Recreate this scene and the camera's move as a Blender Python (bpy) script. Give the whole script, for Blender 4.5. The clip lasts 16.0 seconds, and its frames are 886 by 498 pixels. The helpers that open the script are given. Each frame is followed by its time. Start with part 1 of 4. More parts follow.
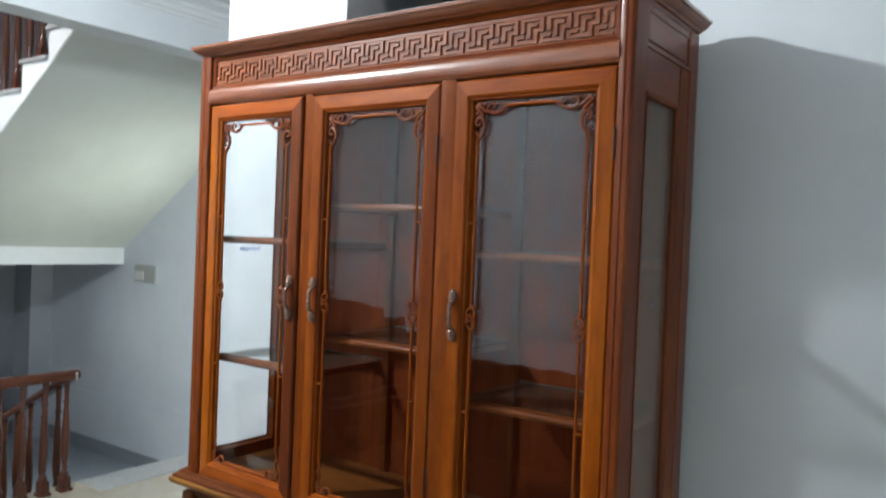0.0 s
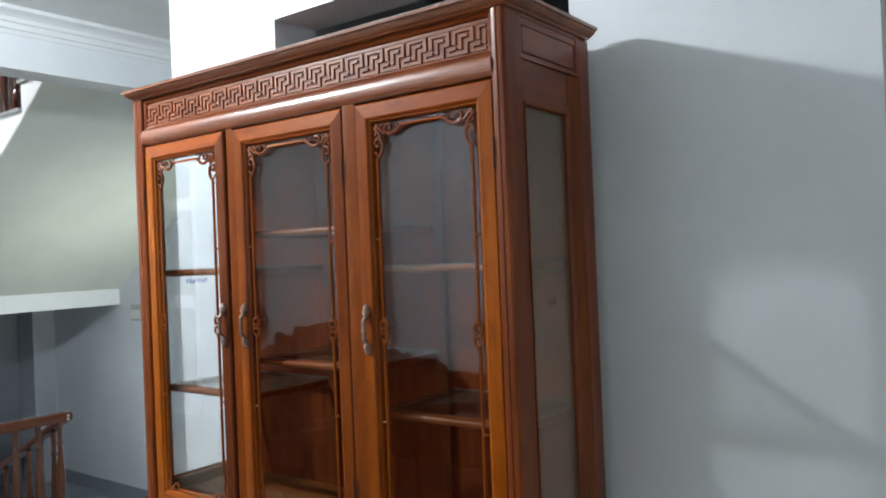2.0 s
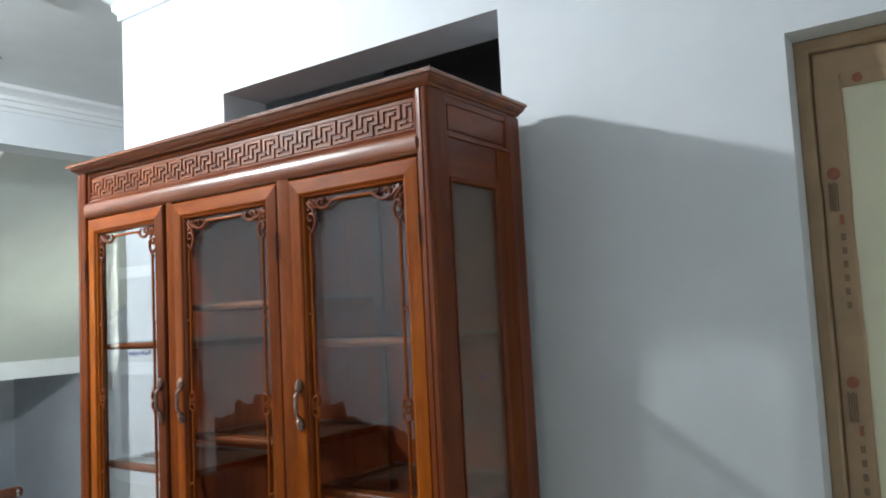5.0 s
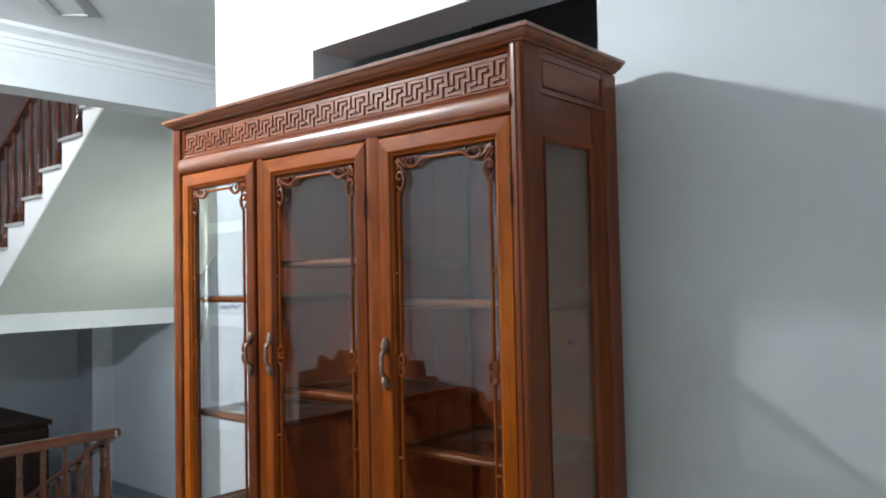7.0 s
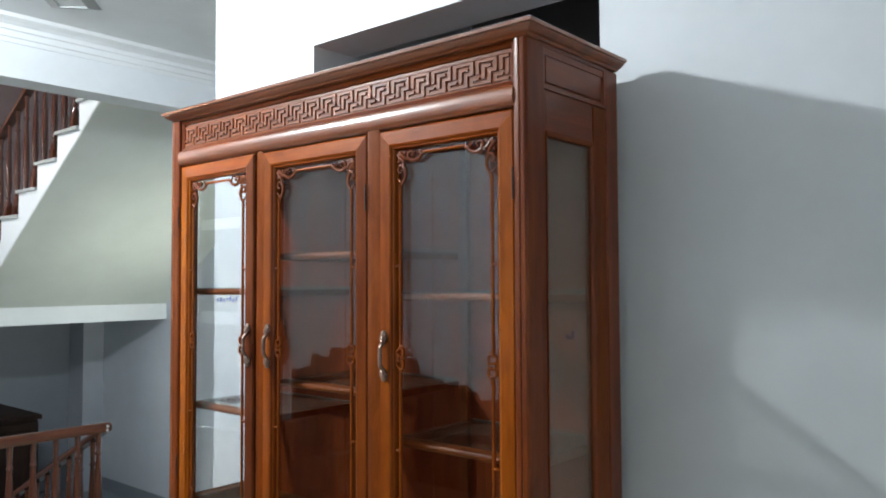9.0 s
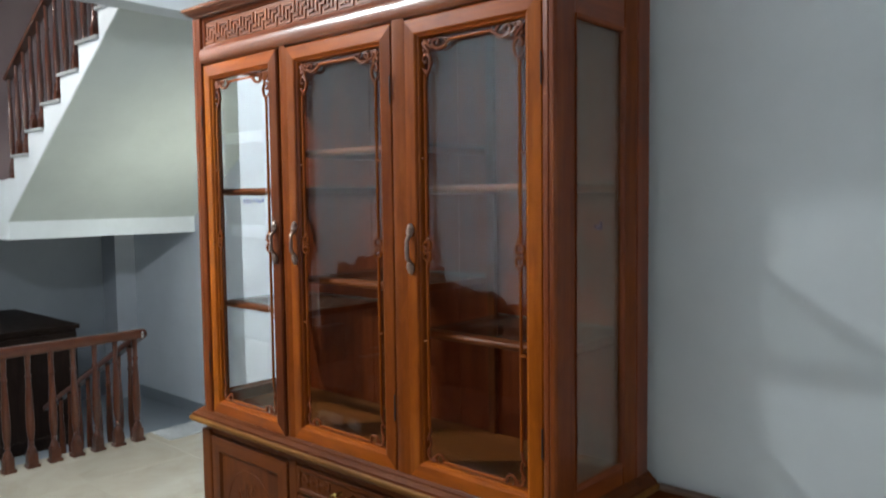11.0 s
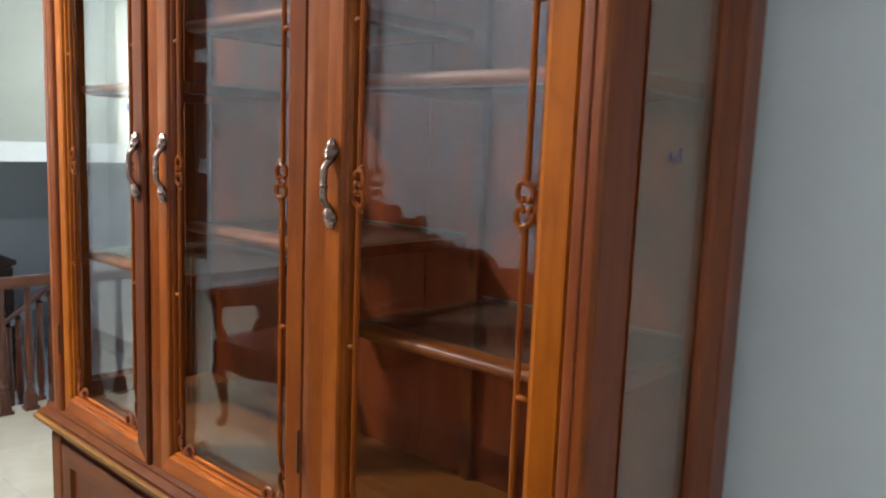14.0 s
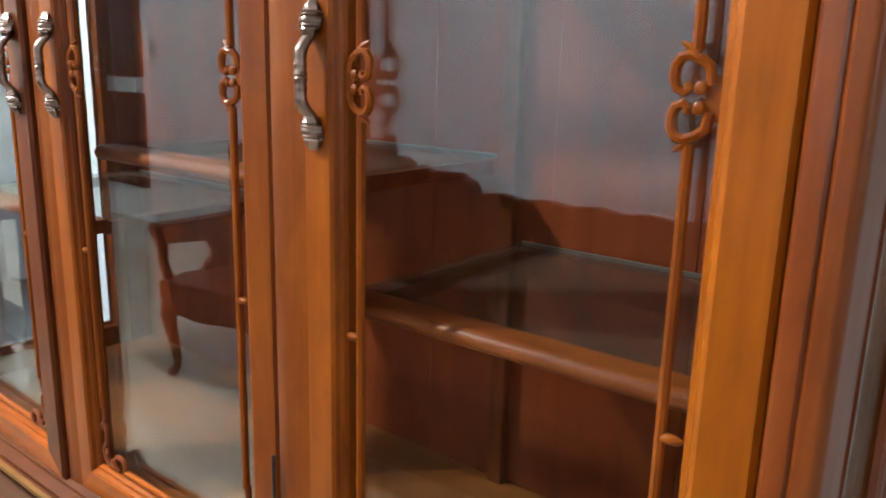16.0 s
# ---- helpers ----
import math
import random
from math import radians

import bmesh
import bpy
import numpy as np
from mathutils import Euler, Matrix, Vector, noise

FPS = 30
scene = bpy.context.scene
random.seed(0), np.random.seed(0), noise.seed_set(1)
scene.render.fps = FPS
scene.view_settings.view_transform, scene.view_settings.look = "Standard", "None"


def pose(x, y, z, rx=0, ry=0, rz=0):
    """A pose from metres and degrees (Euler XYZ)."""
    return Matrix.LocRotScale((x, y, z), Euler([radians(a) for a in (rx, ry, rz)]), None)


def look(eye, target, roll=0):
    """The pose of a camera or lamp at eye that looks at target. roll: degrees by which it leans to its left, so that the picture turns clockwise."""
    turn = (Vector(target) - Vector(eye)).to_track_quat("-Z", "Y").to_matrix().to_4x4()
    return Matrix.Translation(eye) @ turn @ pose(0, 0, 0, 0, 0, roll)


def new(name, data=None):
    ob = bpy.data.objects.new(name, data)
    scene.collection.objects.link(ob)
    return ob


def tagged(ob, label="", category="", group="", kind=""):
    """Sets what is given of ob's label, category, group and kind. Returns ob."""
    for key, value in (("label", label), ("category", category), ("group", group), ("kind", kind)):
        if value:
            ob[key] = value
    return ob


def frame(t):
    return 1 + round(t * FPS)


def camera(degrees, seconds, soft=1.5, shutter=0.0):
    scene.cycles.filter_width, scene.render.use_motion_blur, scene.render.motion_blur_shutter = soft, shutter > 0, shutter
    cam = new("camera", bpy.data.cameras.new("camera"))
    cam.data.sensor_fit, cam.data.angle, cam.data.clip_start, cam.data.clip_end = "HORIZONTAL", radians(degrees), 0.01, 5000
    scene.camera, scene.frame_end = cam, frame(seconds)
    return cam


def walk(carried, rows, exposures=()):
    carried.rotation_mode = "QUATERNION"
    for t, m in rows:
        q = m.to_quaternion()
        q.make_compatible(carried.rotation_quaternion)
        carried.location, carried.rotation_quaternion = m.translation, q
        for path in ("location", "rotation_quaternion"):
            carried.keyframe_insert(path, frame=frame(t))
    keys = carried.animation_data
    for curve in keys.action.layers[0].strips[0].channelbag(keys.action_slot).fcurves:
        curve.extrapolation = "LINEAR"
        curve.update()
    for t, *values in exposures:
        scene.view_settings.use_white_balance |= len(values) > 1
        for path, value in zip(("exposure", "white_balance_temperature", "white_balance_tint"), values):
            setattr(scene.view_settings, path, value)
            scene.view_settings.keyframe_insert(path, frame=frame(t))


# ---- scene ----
cam = camera(59.7, 16.0, soft=1.9, shutter=0.6)
PATH = [
    (0, (0.642, -1.49, 1.613), (-0.52, 0.138, 1.583), 2.3),
    (0.5, (0.701, -1.496, 1.617), (-0.429, 0.152, 1.686), -0.2),
    (0.6, (0.713, -1.494, 1.62), (-0.406, 0.161, 1.703), -0.5),
    (1, (0.775, -1.445, 1.612), (-0.35, 0.207, 1.699), 0.2),
    (1.5, (0.825, -1.41, 1.609), (-0.317, 0.231, 1.644), -1.3),
    (2, (0.889, -1.397, 1.611), (-0.304, 0.209, 1.621), -2.3),
    (2.5, (0.948, -1.385, 1.63), (-0.277, 0.193, 1.728), -2.0),
    (3, (0.985, -1.393, 1.648), (-0.192, 0.21, 1.866), -3.7),
    (3.5, (1, -1.37, 1.64), (-0.164, 0.237, 1.887), -3.0),
    (3.7, (1.005, -1.356, 1.635), (-0.128, 0.276, 1.861), -2.6),
    (5.8, (0.968, -1.34, 1.642), (-0.209, 0.273, 1.757), -2.5),
    (6, (0.961, -1.341, 1.644), (-0.245, 0.252, 1.744), -2.4),
    (6.5, (0.952, -1.333, 1.644), (-0.323, 0.206, 1.718), -1.6),
    (7, (0.95, -1.328, 1.639), (-0.356, 0.184, 1.71), -1.2),
    (7.5, (0.948, -1.339, 1.638), (-0.341, 0.189, 1.718), -0.1),
    (8, (0.948, -1.346, 1.638), (-0.333, 0.188, 1.721), 0.1),
    (10.5, (0.926, -1.342, 1.567), (-0.405, 0.15, 1.537), -1.4),
    (11, (0.927, -1.338, 1.557), (-0.411, 0.142, 1.422), -0.7),
    (11.5, (0.932, -1.315, 1.533), (-0.404, 0.157, 1.31), -1.2),
    (12, (0.911, -1.272, 1.526), (-0.405, 0.208, 1.245), -0.0),
    (12.5, (0.819, -1.196, 1.52), (-0.476, 0.299, 1.219), 1.0),
    (13, (0.651, -1.031, 1.53), (-0.646, 0.471, 1.281), 0.7),
    (13.5, (0.545, -0.887, 1.51), (-0.738, 0.63, 1.277), 1.4),
    (14, (0.438, -0.69, 1.49), (-0.882, 0.788, 1.224), 2.2),
    (14.3, (0.393, -0.619, 1.483), (-0.999, 0.783, 1.167), 2.0),
    (14.5, (0.365, -0.576, 1.464), (-1.062, 0.782, 1.12), 1.3),
    (14.8, (0.297, -0.527, 1.445), (-1.088, 0.864, 1.069), 1.7),
    (15, (0.231, -0.501, 1.459), (-1.082, 0.951, 1.049), 0.8),
    (15.5, (0.15, -0.466, 1.448), (-1.07, 1.061, 1.025), 0.9),
    (15.8, (0.122, -0.454, 1.44), (-1.079, 1.082, 0.996), 1.4),
    (16, (0.111, -0.453, 1.443), (-1.091, 1.077, 0.981), 1.5),
]
walk(cam, [(t, look(eye, target, roll)) for t, eye, target, roll in PATH], [(0.0, -0.03), (2.8, -0.02), (3.5, -0.12), (6.0, -0.12), (6.6, -0.12), (7.3, 0.0), (10.5, 0.0), (11.0, -0.09), (11.5, -0.03), (12.2, 0.12), (13.0, 0.33), (14.0, 0.49), (14.5, 0.56), (15.3, 0.64), (16.0, 0.83)])

# ---------- light ----------
world = bpy.data.worlds.new("world")
scene.world = world
world.use_nodes = True
sky = world.node_tree.nodes.new("ShaderNodeTexSky")
sky.sky_type, sky.sun_disc, sky.sun_elevation = "NISHITA", False, radians(35)
world.node_tree.links.new(sky.outputs[0], world.node_tree.nodes["Background"].inputs[0])
world.node_tree.nodes["Background"].inputs[1].default_value = 0.1


def area(name, eye, target, w, h, watts, colour):
    d = bpy.data.lights.new(name, "AREA")
    d.shape, d.size, d.size_y, d.energy, d.color = "RECTANGLE", w, h, watts, colour
    ob = new(name, d)
    ob.matrix_world = look(eye, target)
    return ob


lamp = bpy.data.lights.new("ceiling_lamp_light", "POINT")
lamp.energy, lamp.color, lamp.shadow_soft_size = 222, (0.88, 0.955, 1.0), 0.055
new("ceiling_lamp_light", lamp).matrix_world = pose(-1.9, -1.1, 2.86)
# Fill lamp added out of view to brighten the far wall.
west_fill = bpy.data.lights.new("west_fill_light", "POINT")
west_fill.energy, west_fill.color, west_fill.shadow_soft_size = 27, (0.92, 0.965, 1.0), 0.1
new("west_fill_light", west_fill).matrix_world = pose(-5.0, -1.75, 2.88)
area("upstairs_light", (-5.4, -0.7, 4.45), (-4.6, 1.6, 3.2), 0.6, 0.6, 52, (1.0, 0.98, 0.95)).data.spread = radians(100)
# Fill added from the unseen side, lifts the right wall and cabinet.
area("side_fill_light", (4.4, -1.6, 1.7), (0.0, 0.0, 1.3), 1.2, 1.3, 13, (0.88, 0.96, 1.0))
# Unseen source added for the bright patch on the stair soffit.
area("stair_soffit_light", (-2.9, 2.62, 1.1), (-5.5, 2.1, 1.85), 0.7, 0.7, 10, (0.96, 1.0, 0.88)).data.spread = radians(66)


# ---------- materials ----------
def nodes(name):
    m = bpy.data.materials.new(name)
    m.use_nodes = True
    t = m.node_tree
    return m, t, t.nodes["Principled BSDF"]


def add(t, kind, **kw):
    n = t.nodes.new(kind)
    for k, v in kw.items():
        n.inputs[k].default_value = v
    return n


def ramp(t, fac, stops):
    r = t.nodes.new("ShaderNodeValToRGB")
    while len(r.color_ramp.elements) < len(stops):
        r.color_ramp.elements.new(0.5)
    for e, (p, c) in zip(r.color_ramp.elements, stops):
        e.position, e.color = p, (*c, 1)
    t.links.new(fac, r.inputs[0])
    return r.outputs[0]


def coords(t, scale):
    """Object coordinates shifted by a random amount for each object."""
    tc, info, mp = t.nodes.new("ShaderNodeTexCoord"), t.nodes.new("ShaderNodeObjectInfo"), t.nodes.new("ShaderNodeMapping")
    mul = t.nodes.new("ShaderNodeVectorMath")
    mul.operation = "MULTIPLY"
    mul.inputs[1].default_value = (7.0, 5.0, 3.0)
    t.links.new(info.outputs["Random"], mul.inputs[0])
    t.links.new(tc.outputs["Object"], mp.inputs["Vector"])
    t.links.new(mul.outputs[0], mp.inputs["Location"])
    mp.inputs["Scale"].default_value = scale
    return mp.outputs[0]


def bump(t, p, height, strength, distance=0.002):
    b = add(t, "ShaderNodeBump", Strength=strength, Distance=distance)
    t.links.new(height, b.inputs["Height"])
    t.links.new(b.outputs[0], p.inputs["Normal"])


def wood(name, dark, mid, light, axis, rough=0.38, coat=0.05, spec=0.26, polish=0.14):
    m, t, p = nodes(name)
    fine = [42.0, 42.0, 42.0]
    fine[axis] = 1.8
    broad = [9.0, 9.0, 9.0]
    broad[axis] = 1.1
    g = add(t, "ShaderNodeTexNoise", Scale=1.0, Detail=7.0, Roughness=0.62, Distortion=0.6)
    t.links.new(coords(t, fine), g.inputs["Vector"])
    b = add(t, "ShaderNodeTexNoise", Scale=1.0, Detail=3.0, Roughness=0.5, Distortion=1.2)
    t.links.new(coords(t, broad), b.inputs["Vector"])
    mix = add(t, "ShaderNodeMix", Factor=0.55)
    t.links.new(g.outputs["Fac"], mix.inputs[2])
    t.links.new(b.outputs["Fac"], mix.inputs[3])
    tone = ramp(t, mix.outputs[0], [(0.22, dark), (0.5, mid), (0.78, light)])
    blot = [26.0, 26.0, 26.0]
    blot[axis] = 9.0
    q = add(t, "ShaderNodeTexNoise", Scale=1.0, Detail=5.0, Roughness=0.6, Distortion=0.4)
    t.links.new(coords(t, blot), q.inputs["Vector"])
    vein = [16.0, 16.0, 16.0]
    vein[axis] = 0.5
    w = add(t, "ShaderNodeTexNoise", Scale=1.0, Detail=4.0, Roughness=0.55, Distortion=0.3)
    t.links.new(coords(t, vein), w.inputs["Vector"])
    for fac, stops in ((q.outputs["Fac"], [(0.30, (0.78, 0.74, 0.70)), (0.52, (1.0, 1.0, 1.0)), (0.74, (1.12, 1.13, 1.14))]), (w.outputs["Fac"], [(0.28, (0.72, 0.65, 0.62)), (0.44, (0.95, 0.93, 0.92)), (0.57, (1.0, 1.0, 1.0))])):
        k = t.nodes.new("ShaderNodeMix")
        k.data_type, k.blend_type = "RGBA", "MULTIPLY"
        k.inputs[0].default_value = 1.0
        t.links.new(tone, k.inputs[6])
        t.links.new(ramp(t, fac, stops), k.inputs[7])
        tone = k.outputs[2]
    t.links.new(tone, p.inputs["Base Color"])
    r = add(t, "ShaderNodeMapRange")
    r.inputs["To Min"].default_value, r.inputs["To Max"].default_value = rough - 0.06, rough + 0.14
    t.links.new(b.outputs["Fac"], r.inputs["Value"])
    t.links.new(r.outputs[0], p.inputs["Roughness"])
    p.inputs["Coat Weight"].default_value, p.inputs["Coat Roughness"].default_value = coat, polish
    p.inputs["Specular IOR Level"].default_value = spec
    bump(t, p, g.outputs["Fac"], 0.07)
    return m


def paint(name, colour, rough=0.6, spread=0.06, scale=2.0, relief=0.15):
    m, t, p = nodes(name)
    n = add(t, "ShaderNodeTexNoise", Scale=scale, Detail=6.0, Roughness=0.65)
    tc = t.nodes.new("ShaderNodeTexCoord")
    t.links.new(tc.outputs["Object"], n.inputs["Vector"])
    lo = tuple(c * (1 - spread) for c in colour)
    hi = tuple(min(1, c * (1 + spread)) for c in colour)
    t.links.new(ramp(t, n.outputs["Fac"], [(0.3, lo), (0.7, hi)]), p.inputs["Base Color"])
    p.inputs["Roughness"].default_value = rough
    f = add(t, "ShaderNodeTexNoise", Scale=140.0, Detail=3.0)
    t.links.new(tc.outputs["Object"], f.inputs["Vector"])
    bump(t, p, f.outputs["Fac"], relief, 0.001)
    return m


def plain(name, colour, rough=0.4, metal=0.0):
    m, t, p = nodes(name)
    n = add(t, "ShaderNodeTexNoise", Scale=60.0, Detail=4.0)
    tc = t.nodes.new("ShaderNodeTexCoord")
    t.links.new(tc.outputs["Object"], n.inputs["Vector"])
    t.links.new(ramp(t, n.outputs["Fac"], [(0.3, tuple(c * 0.75 for c in colour)), (0.7, colour)]), p.inputs["Base Color"])
    p.inputs["Roughness"].default_value, p.inputs["Metallic"].default_value = rough, metal
    return m


def glass(name, tint, gain, dust=0.0, streak=(3, 3, 1.2), grime=(0.60, 0.57, 0.52)):
    """A thin pane: clear, with the gloss of its two faces and a film of dust."""
    m, t, p = nodes(name)
    t.nodes.remove(p)
    clear, gloss, mix = add(t, "ShaderNodeBsdfTransparent", Color=(*tint, 1)), add(t, "ShaderNodeBsdfGlossy", Roughness=0.0), t.nodes.new("ShaderNodeMixShader")
    facing, power, mul = add(t, "ShaderNodeLayerWeight", Blend=0.5), t.nodes.new("ShaderNodeMath"), t.nodes.new("ShaderNodeMath")
    power.operation, mul.operation, mul.use_clamp = "POWER", "MULTIPLY_ADD", True
    power.inputs[1].default_value = 3.5
    mul.inputs[1].default_value, mul.inputs[2].default_value = 0.75 * gain, 0.062 * gain
    t.links.new(facing.outputs["Facing"], power.inputs[0])
    t.links.new(power.outputs[0], mul.inputs[0])
    t.links.new(mul.outputs[0], mix.inputs[0])
    t.links.new(clear.outputs[0], mix.inputs[1])
    t.links.new(gloss.outputs[0], mix.inputs[2])
    last = mix
    if dust:
        film_, last = add(t, "ShaderNodeBsdfDiffuse", Color=(*grime, 1)), t.nodes.new("ShaderNodeMixShader")
        spots = add(t, "ShaderNodeTexNoise", Scale=2.4, Detail=8.0, Roughness=0.72, Distortion=0.8)
        t.links.new(coords(t, streak), spots.inputs["Vector"])
        r = add(t, "ShaderNodeMapRange")
        r.inputs["From Min"].default_value, r.inputs["From Max"].default_value = 0.3, 0.75
        r.inputs["To Min"].default_value, r.inputs["To Max"].default_value = 0.45 * dust, 1.6 * dust
        t.links.new(spots.outputs["Fac"], r.inputs["Value"])
        t.links.new(r.outputs[0], last.inputs[0])
        t.links.new(mix.outputs[0], last.inputs[1])
        t.links.new(film_.outputs[0], last.inputs[2])
    t.links.new(last.outputs[0], t.nodes["Material Output"].inputs["Surface"])
    return m


def glow(name, colour, strength):
    m, t, p = nodes(name)
    p.inputs["Base Color"].default_value = (*colour, 1)
    p.inputs["Emission Color"].default_value, p.inputs["Emission Strength"].default_value = (*colour, 1), strength
    return m


ORANGE = ((0.104, 0.0175, 0.0014), (0.200, 0.0435, 0.0026), (0.300, 0.080, 0.0052))
RED = ((0.075, 0.011, 0.002), (0.165, 0.031, 0.004), (0.25, 0.058, 0.007))
INNER = ((0.106, 0.0168, 0.0022), (0.160, 0.0285, 0.0042), (0.210, 0.0430, 0.0070))
DARK = ((0.030, 0.005, 0.0020), (0.075, 0.013, 0.0040), (0.120, 0.024, 0.0070))
BROWN = ((0.086, 0.0150, 0.0020), (0.160, 0.0350, 0.0038), (0.240, 0.062, 0.0070))
# Plum and amber stiles: wood tone plus the sheen and light on them.
PLUM_SHEEN = ((0.068, 0.0140, 0.0040), (0.128, 0.0310, 0.0088), (0.190, 0.053, 0.0155))
AMBER_LIT = ((0.150, 0.028, 0.0018), (0.280, 0.067, 0.0034), (0.390, 0.112, 0.0065))
wood_door_v = wood("varnished_wood_upright", *ORANGE, 2, coat=0.12, spec=0.08, polish=0.2)
wood_door_brown = wood("varnished_brown_wood_upright", *BROWN, 2, coat=0.12, spec=0.08, polish=0.2)
wood_door_amber_lit = wood("varnished_amber_lit_wood_upright", *AMBER_LIT, 2, coat=0.12, spec=0.08, polish=0.2)
wood_door_plum_sheen = wood("varnished_plum_sheen_wood_upright", *PLUM_SHEEN, 2, coat=0.12, spec=0.08, polish=0.2)
wood_door_h = wood("varnished_wood_level", (0.16, 0.028, 0.0014), (0.295, 0.062, 0.0026), (0.41, 0.108, 0.0052), 0, coat=0.16, spec=0.1, polish=0.22)
LOWER = ((0.050, 0.0100, 0.0017), (0.102, 0.0235, 0.0036), (0.152, 0.041, 0.0070))
wood_red_v = wood("red_wood_upright", *RED, 2, 0.34, 0.30, 0.2, 0.2)
wood_red_h = wood("red_wood_level", *RED, 0, 0.3, 0.22)
wood_red_y = wood("red_wood_depth", *RED, 1, 0.3, 0.3, 0.2, 0.12)
wood_low_v = wood("lower_wood_upright", *LOWER, 2, 0.42, 0.03, 0.10)
wood_low_h = wood("lower_wood_level", *LOWER, 0, 0.42, 0.03, 0.10)
wood_in_v = wood("inner_wood_upright", *INNER, 2, 0.5, 0.05, 0.15)
wood_floor_in = wood("inner_floor_wood", (0.110, 0.030, 0.0035), (0.18, 0.055, 0.007), (0.24, 0.082, 0.012), 0, 0.5, 0.06)
wood_dark_v = wood("dark_wood_upright", *DARK, 2, 0.36, 0.08, 0.2)
wood_dark_h = wood("dark_wood_level", *DARK, 0, 0.36, 0.08, 0.2)
wood_dark_y = wood("dark_wood_depth", *DARK, 1, 0.36, 0.08, 0.2)
RAILW = ((0.034, 0.0078, 0.0026), (0.070, 0.0165, 0.0055), (0.110, 0.029, 0.0100))
wood_rail_v = wood("railing_wood_upright", *RAILW, 2, 0.36, 1.0, 0.12, 0.05)
wood_rail_h = wood("railing_wood_level", *RAILW, 0, 0.36, 1.0, 0.12, 0.05)
wood_rail_y = wood("railing_wood_depth", *RAILW, 1, 0.36, 1.0, 0.12, 0.05)
POST = ((0.072, 0.0112, 0.0022), (0.150, 0.0300, 0.0042), (0.240, 0.063, 0.0070))
wood_post = wood("corner_post_wood", *POST, 2, 0.36, 0.20, 0.14, 0.22)
FRIEZE = ((0.13, 0.029, 0.007), (0.235, 0.060, 0.014), (0.33, 0.096, 0.023))
wood_frieze = wood("frieze_wood", *FRIEZE, 0, 0.34, 1.0, 0.4, 0.17)
wood_fret = wood("fret_wood", *FRIEZE, 0, 0.36, 0.6, 0.3, 0.12)
wood_scroll = wood("scroll_wood", (0.074, 0.0135, 0.0034), (0.160, 0.0345, 0.0068), (0.255, 0.068, 0.0125), 2, 0.42, 0.08, 0.14, 0.22)
wood_shelf = wood("shelf_rail_wood", (0.145, 0.033, 0.006), (0.225, 0.057, 0.0105), (0.30, 0.088, 0.018), 0, 0.44, 0.12, 0.2, 0.2)
wood_pale_grey = wood("pale_grey_edge_wood", (0.13, 0.07, 0.05), (0.20, 0.12, 0.09), (0.27, 0.17, 0.13), 0, 0.4, 0.1)
# Brown wood taken near black: the dim corner's shade is in the colour.
wood_shaded = wood("shaded_brown_wood", (0.007, 0.0035, 0.0025), (0.014, 0.0075, 0.0055), (0.026, 0.0135, 0.0095), 2, 0.5, 0.02, 0.1)
wood_worn = wood("worn_edge_wood", (0.105, 0.038, 0.007), (0.175, 0.070, 0.013), (0.24, 0.108, 0.022), 0, 0.5, 0.0, 0.1)
wall_paint = paint("white_wall_paint", (0.69, 0.725, 0.755))
soffit_paint = paint("off_white_soffit_paint", (0.62, 0.66, 0.62))
stair_paint = paint("grey_blue_stair_paint", (0.61, 0.65, 0.70))
# Shade under the half landing is put into this dark grey.
landing_shade = paint("shaded_landing_grey", (0.19, 0.21, 0.245))
ceiling_paint = paint("white_ceiling_paint", (0.70, 0.73, 0.745))
grout = paint("tile_joint", (0.50, 0.45, 0.37), 0.8)
pewter = plain("aged_bronze", (0.24, 0.165, 0.135), 0.33, 1.0)
brass = plain("polished_brass", (0.85, 0.62, 0.22), 0.18, 1.0)
iron = plain("dark_hinge_metal", (0.05, 0.035, 0.03), 0.5, 0.7)
door_glass = glass("door_glass", (0.96, 0.965, 0.96), 0.95)
side_glass = glass("side_glass", (0.95, 0.955, 0.94), 0.6, 0.13, (9, 9, 1.2), (0.46, 0.39, 0.32))
shelf_glass = glass("shelf_glass", (0.84, 0.86, 0.84), 0.62, 0.05, (3, 3, 1.2), (0.46, 0.37, 0.28))
far_glass = glass("far_side_glass", (0.97, 0.98, 0.985), 0.6, 0.05, (5, 5, 2.4), (0.50, 0.53, 0.55))
glass_edge = plain("polished_glass_edge", (0.15, 0.18, 0.165), 0.3)
ink = plain("blue_ink", (0.12, 0.20, 0.85), 0.7)


# ---------- builders ----------
def world_of(ob):
    return ob.matrix_basis if ob.parent is None else world_of(ob.parent) @ ob.matrix_parent_inverse @ ob.matrix_basis


def finish(bm, name, mats, smooth=False):
    bmesh.ops.recalc_face_normals(bm, faces=bm.faces)
    if smooth:
        for f in bm.faces:
            f.smooth = True
        for e in bm.edges:
            e.smooth = len(e.link_faces) == 2 and e.calc_face_angle() < 0.65
    me = bpy.data.meshes.new(name)
    bm.to_mesh(me)
    bm.free()
    for m in mats if isinstance(mats, (list, tuple)) else [mats]:
        me.materials.append(m)
    return me


def under(ob, parent):
    ob.parent = parent
    ob.matrix_parent_inverse = world_of(parent).inverted()
    return ob


def part(name, bm, material, parent, label="", smooth=False):
    """Links a bmesh, in world places, as one mesh under a thing or a part."""
    ob = new(name, finish(bm, name, material, smooth))
    under(ob, parent)
    return tagged(ob, label)


def thing(name, place, label, category, group=""):
    ob = new(name)
    ob.empty_display_size = 0.1
    ob.matrix_basis = Matrix.Translation(place)
    return tagged(ob, label, category, group)


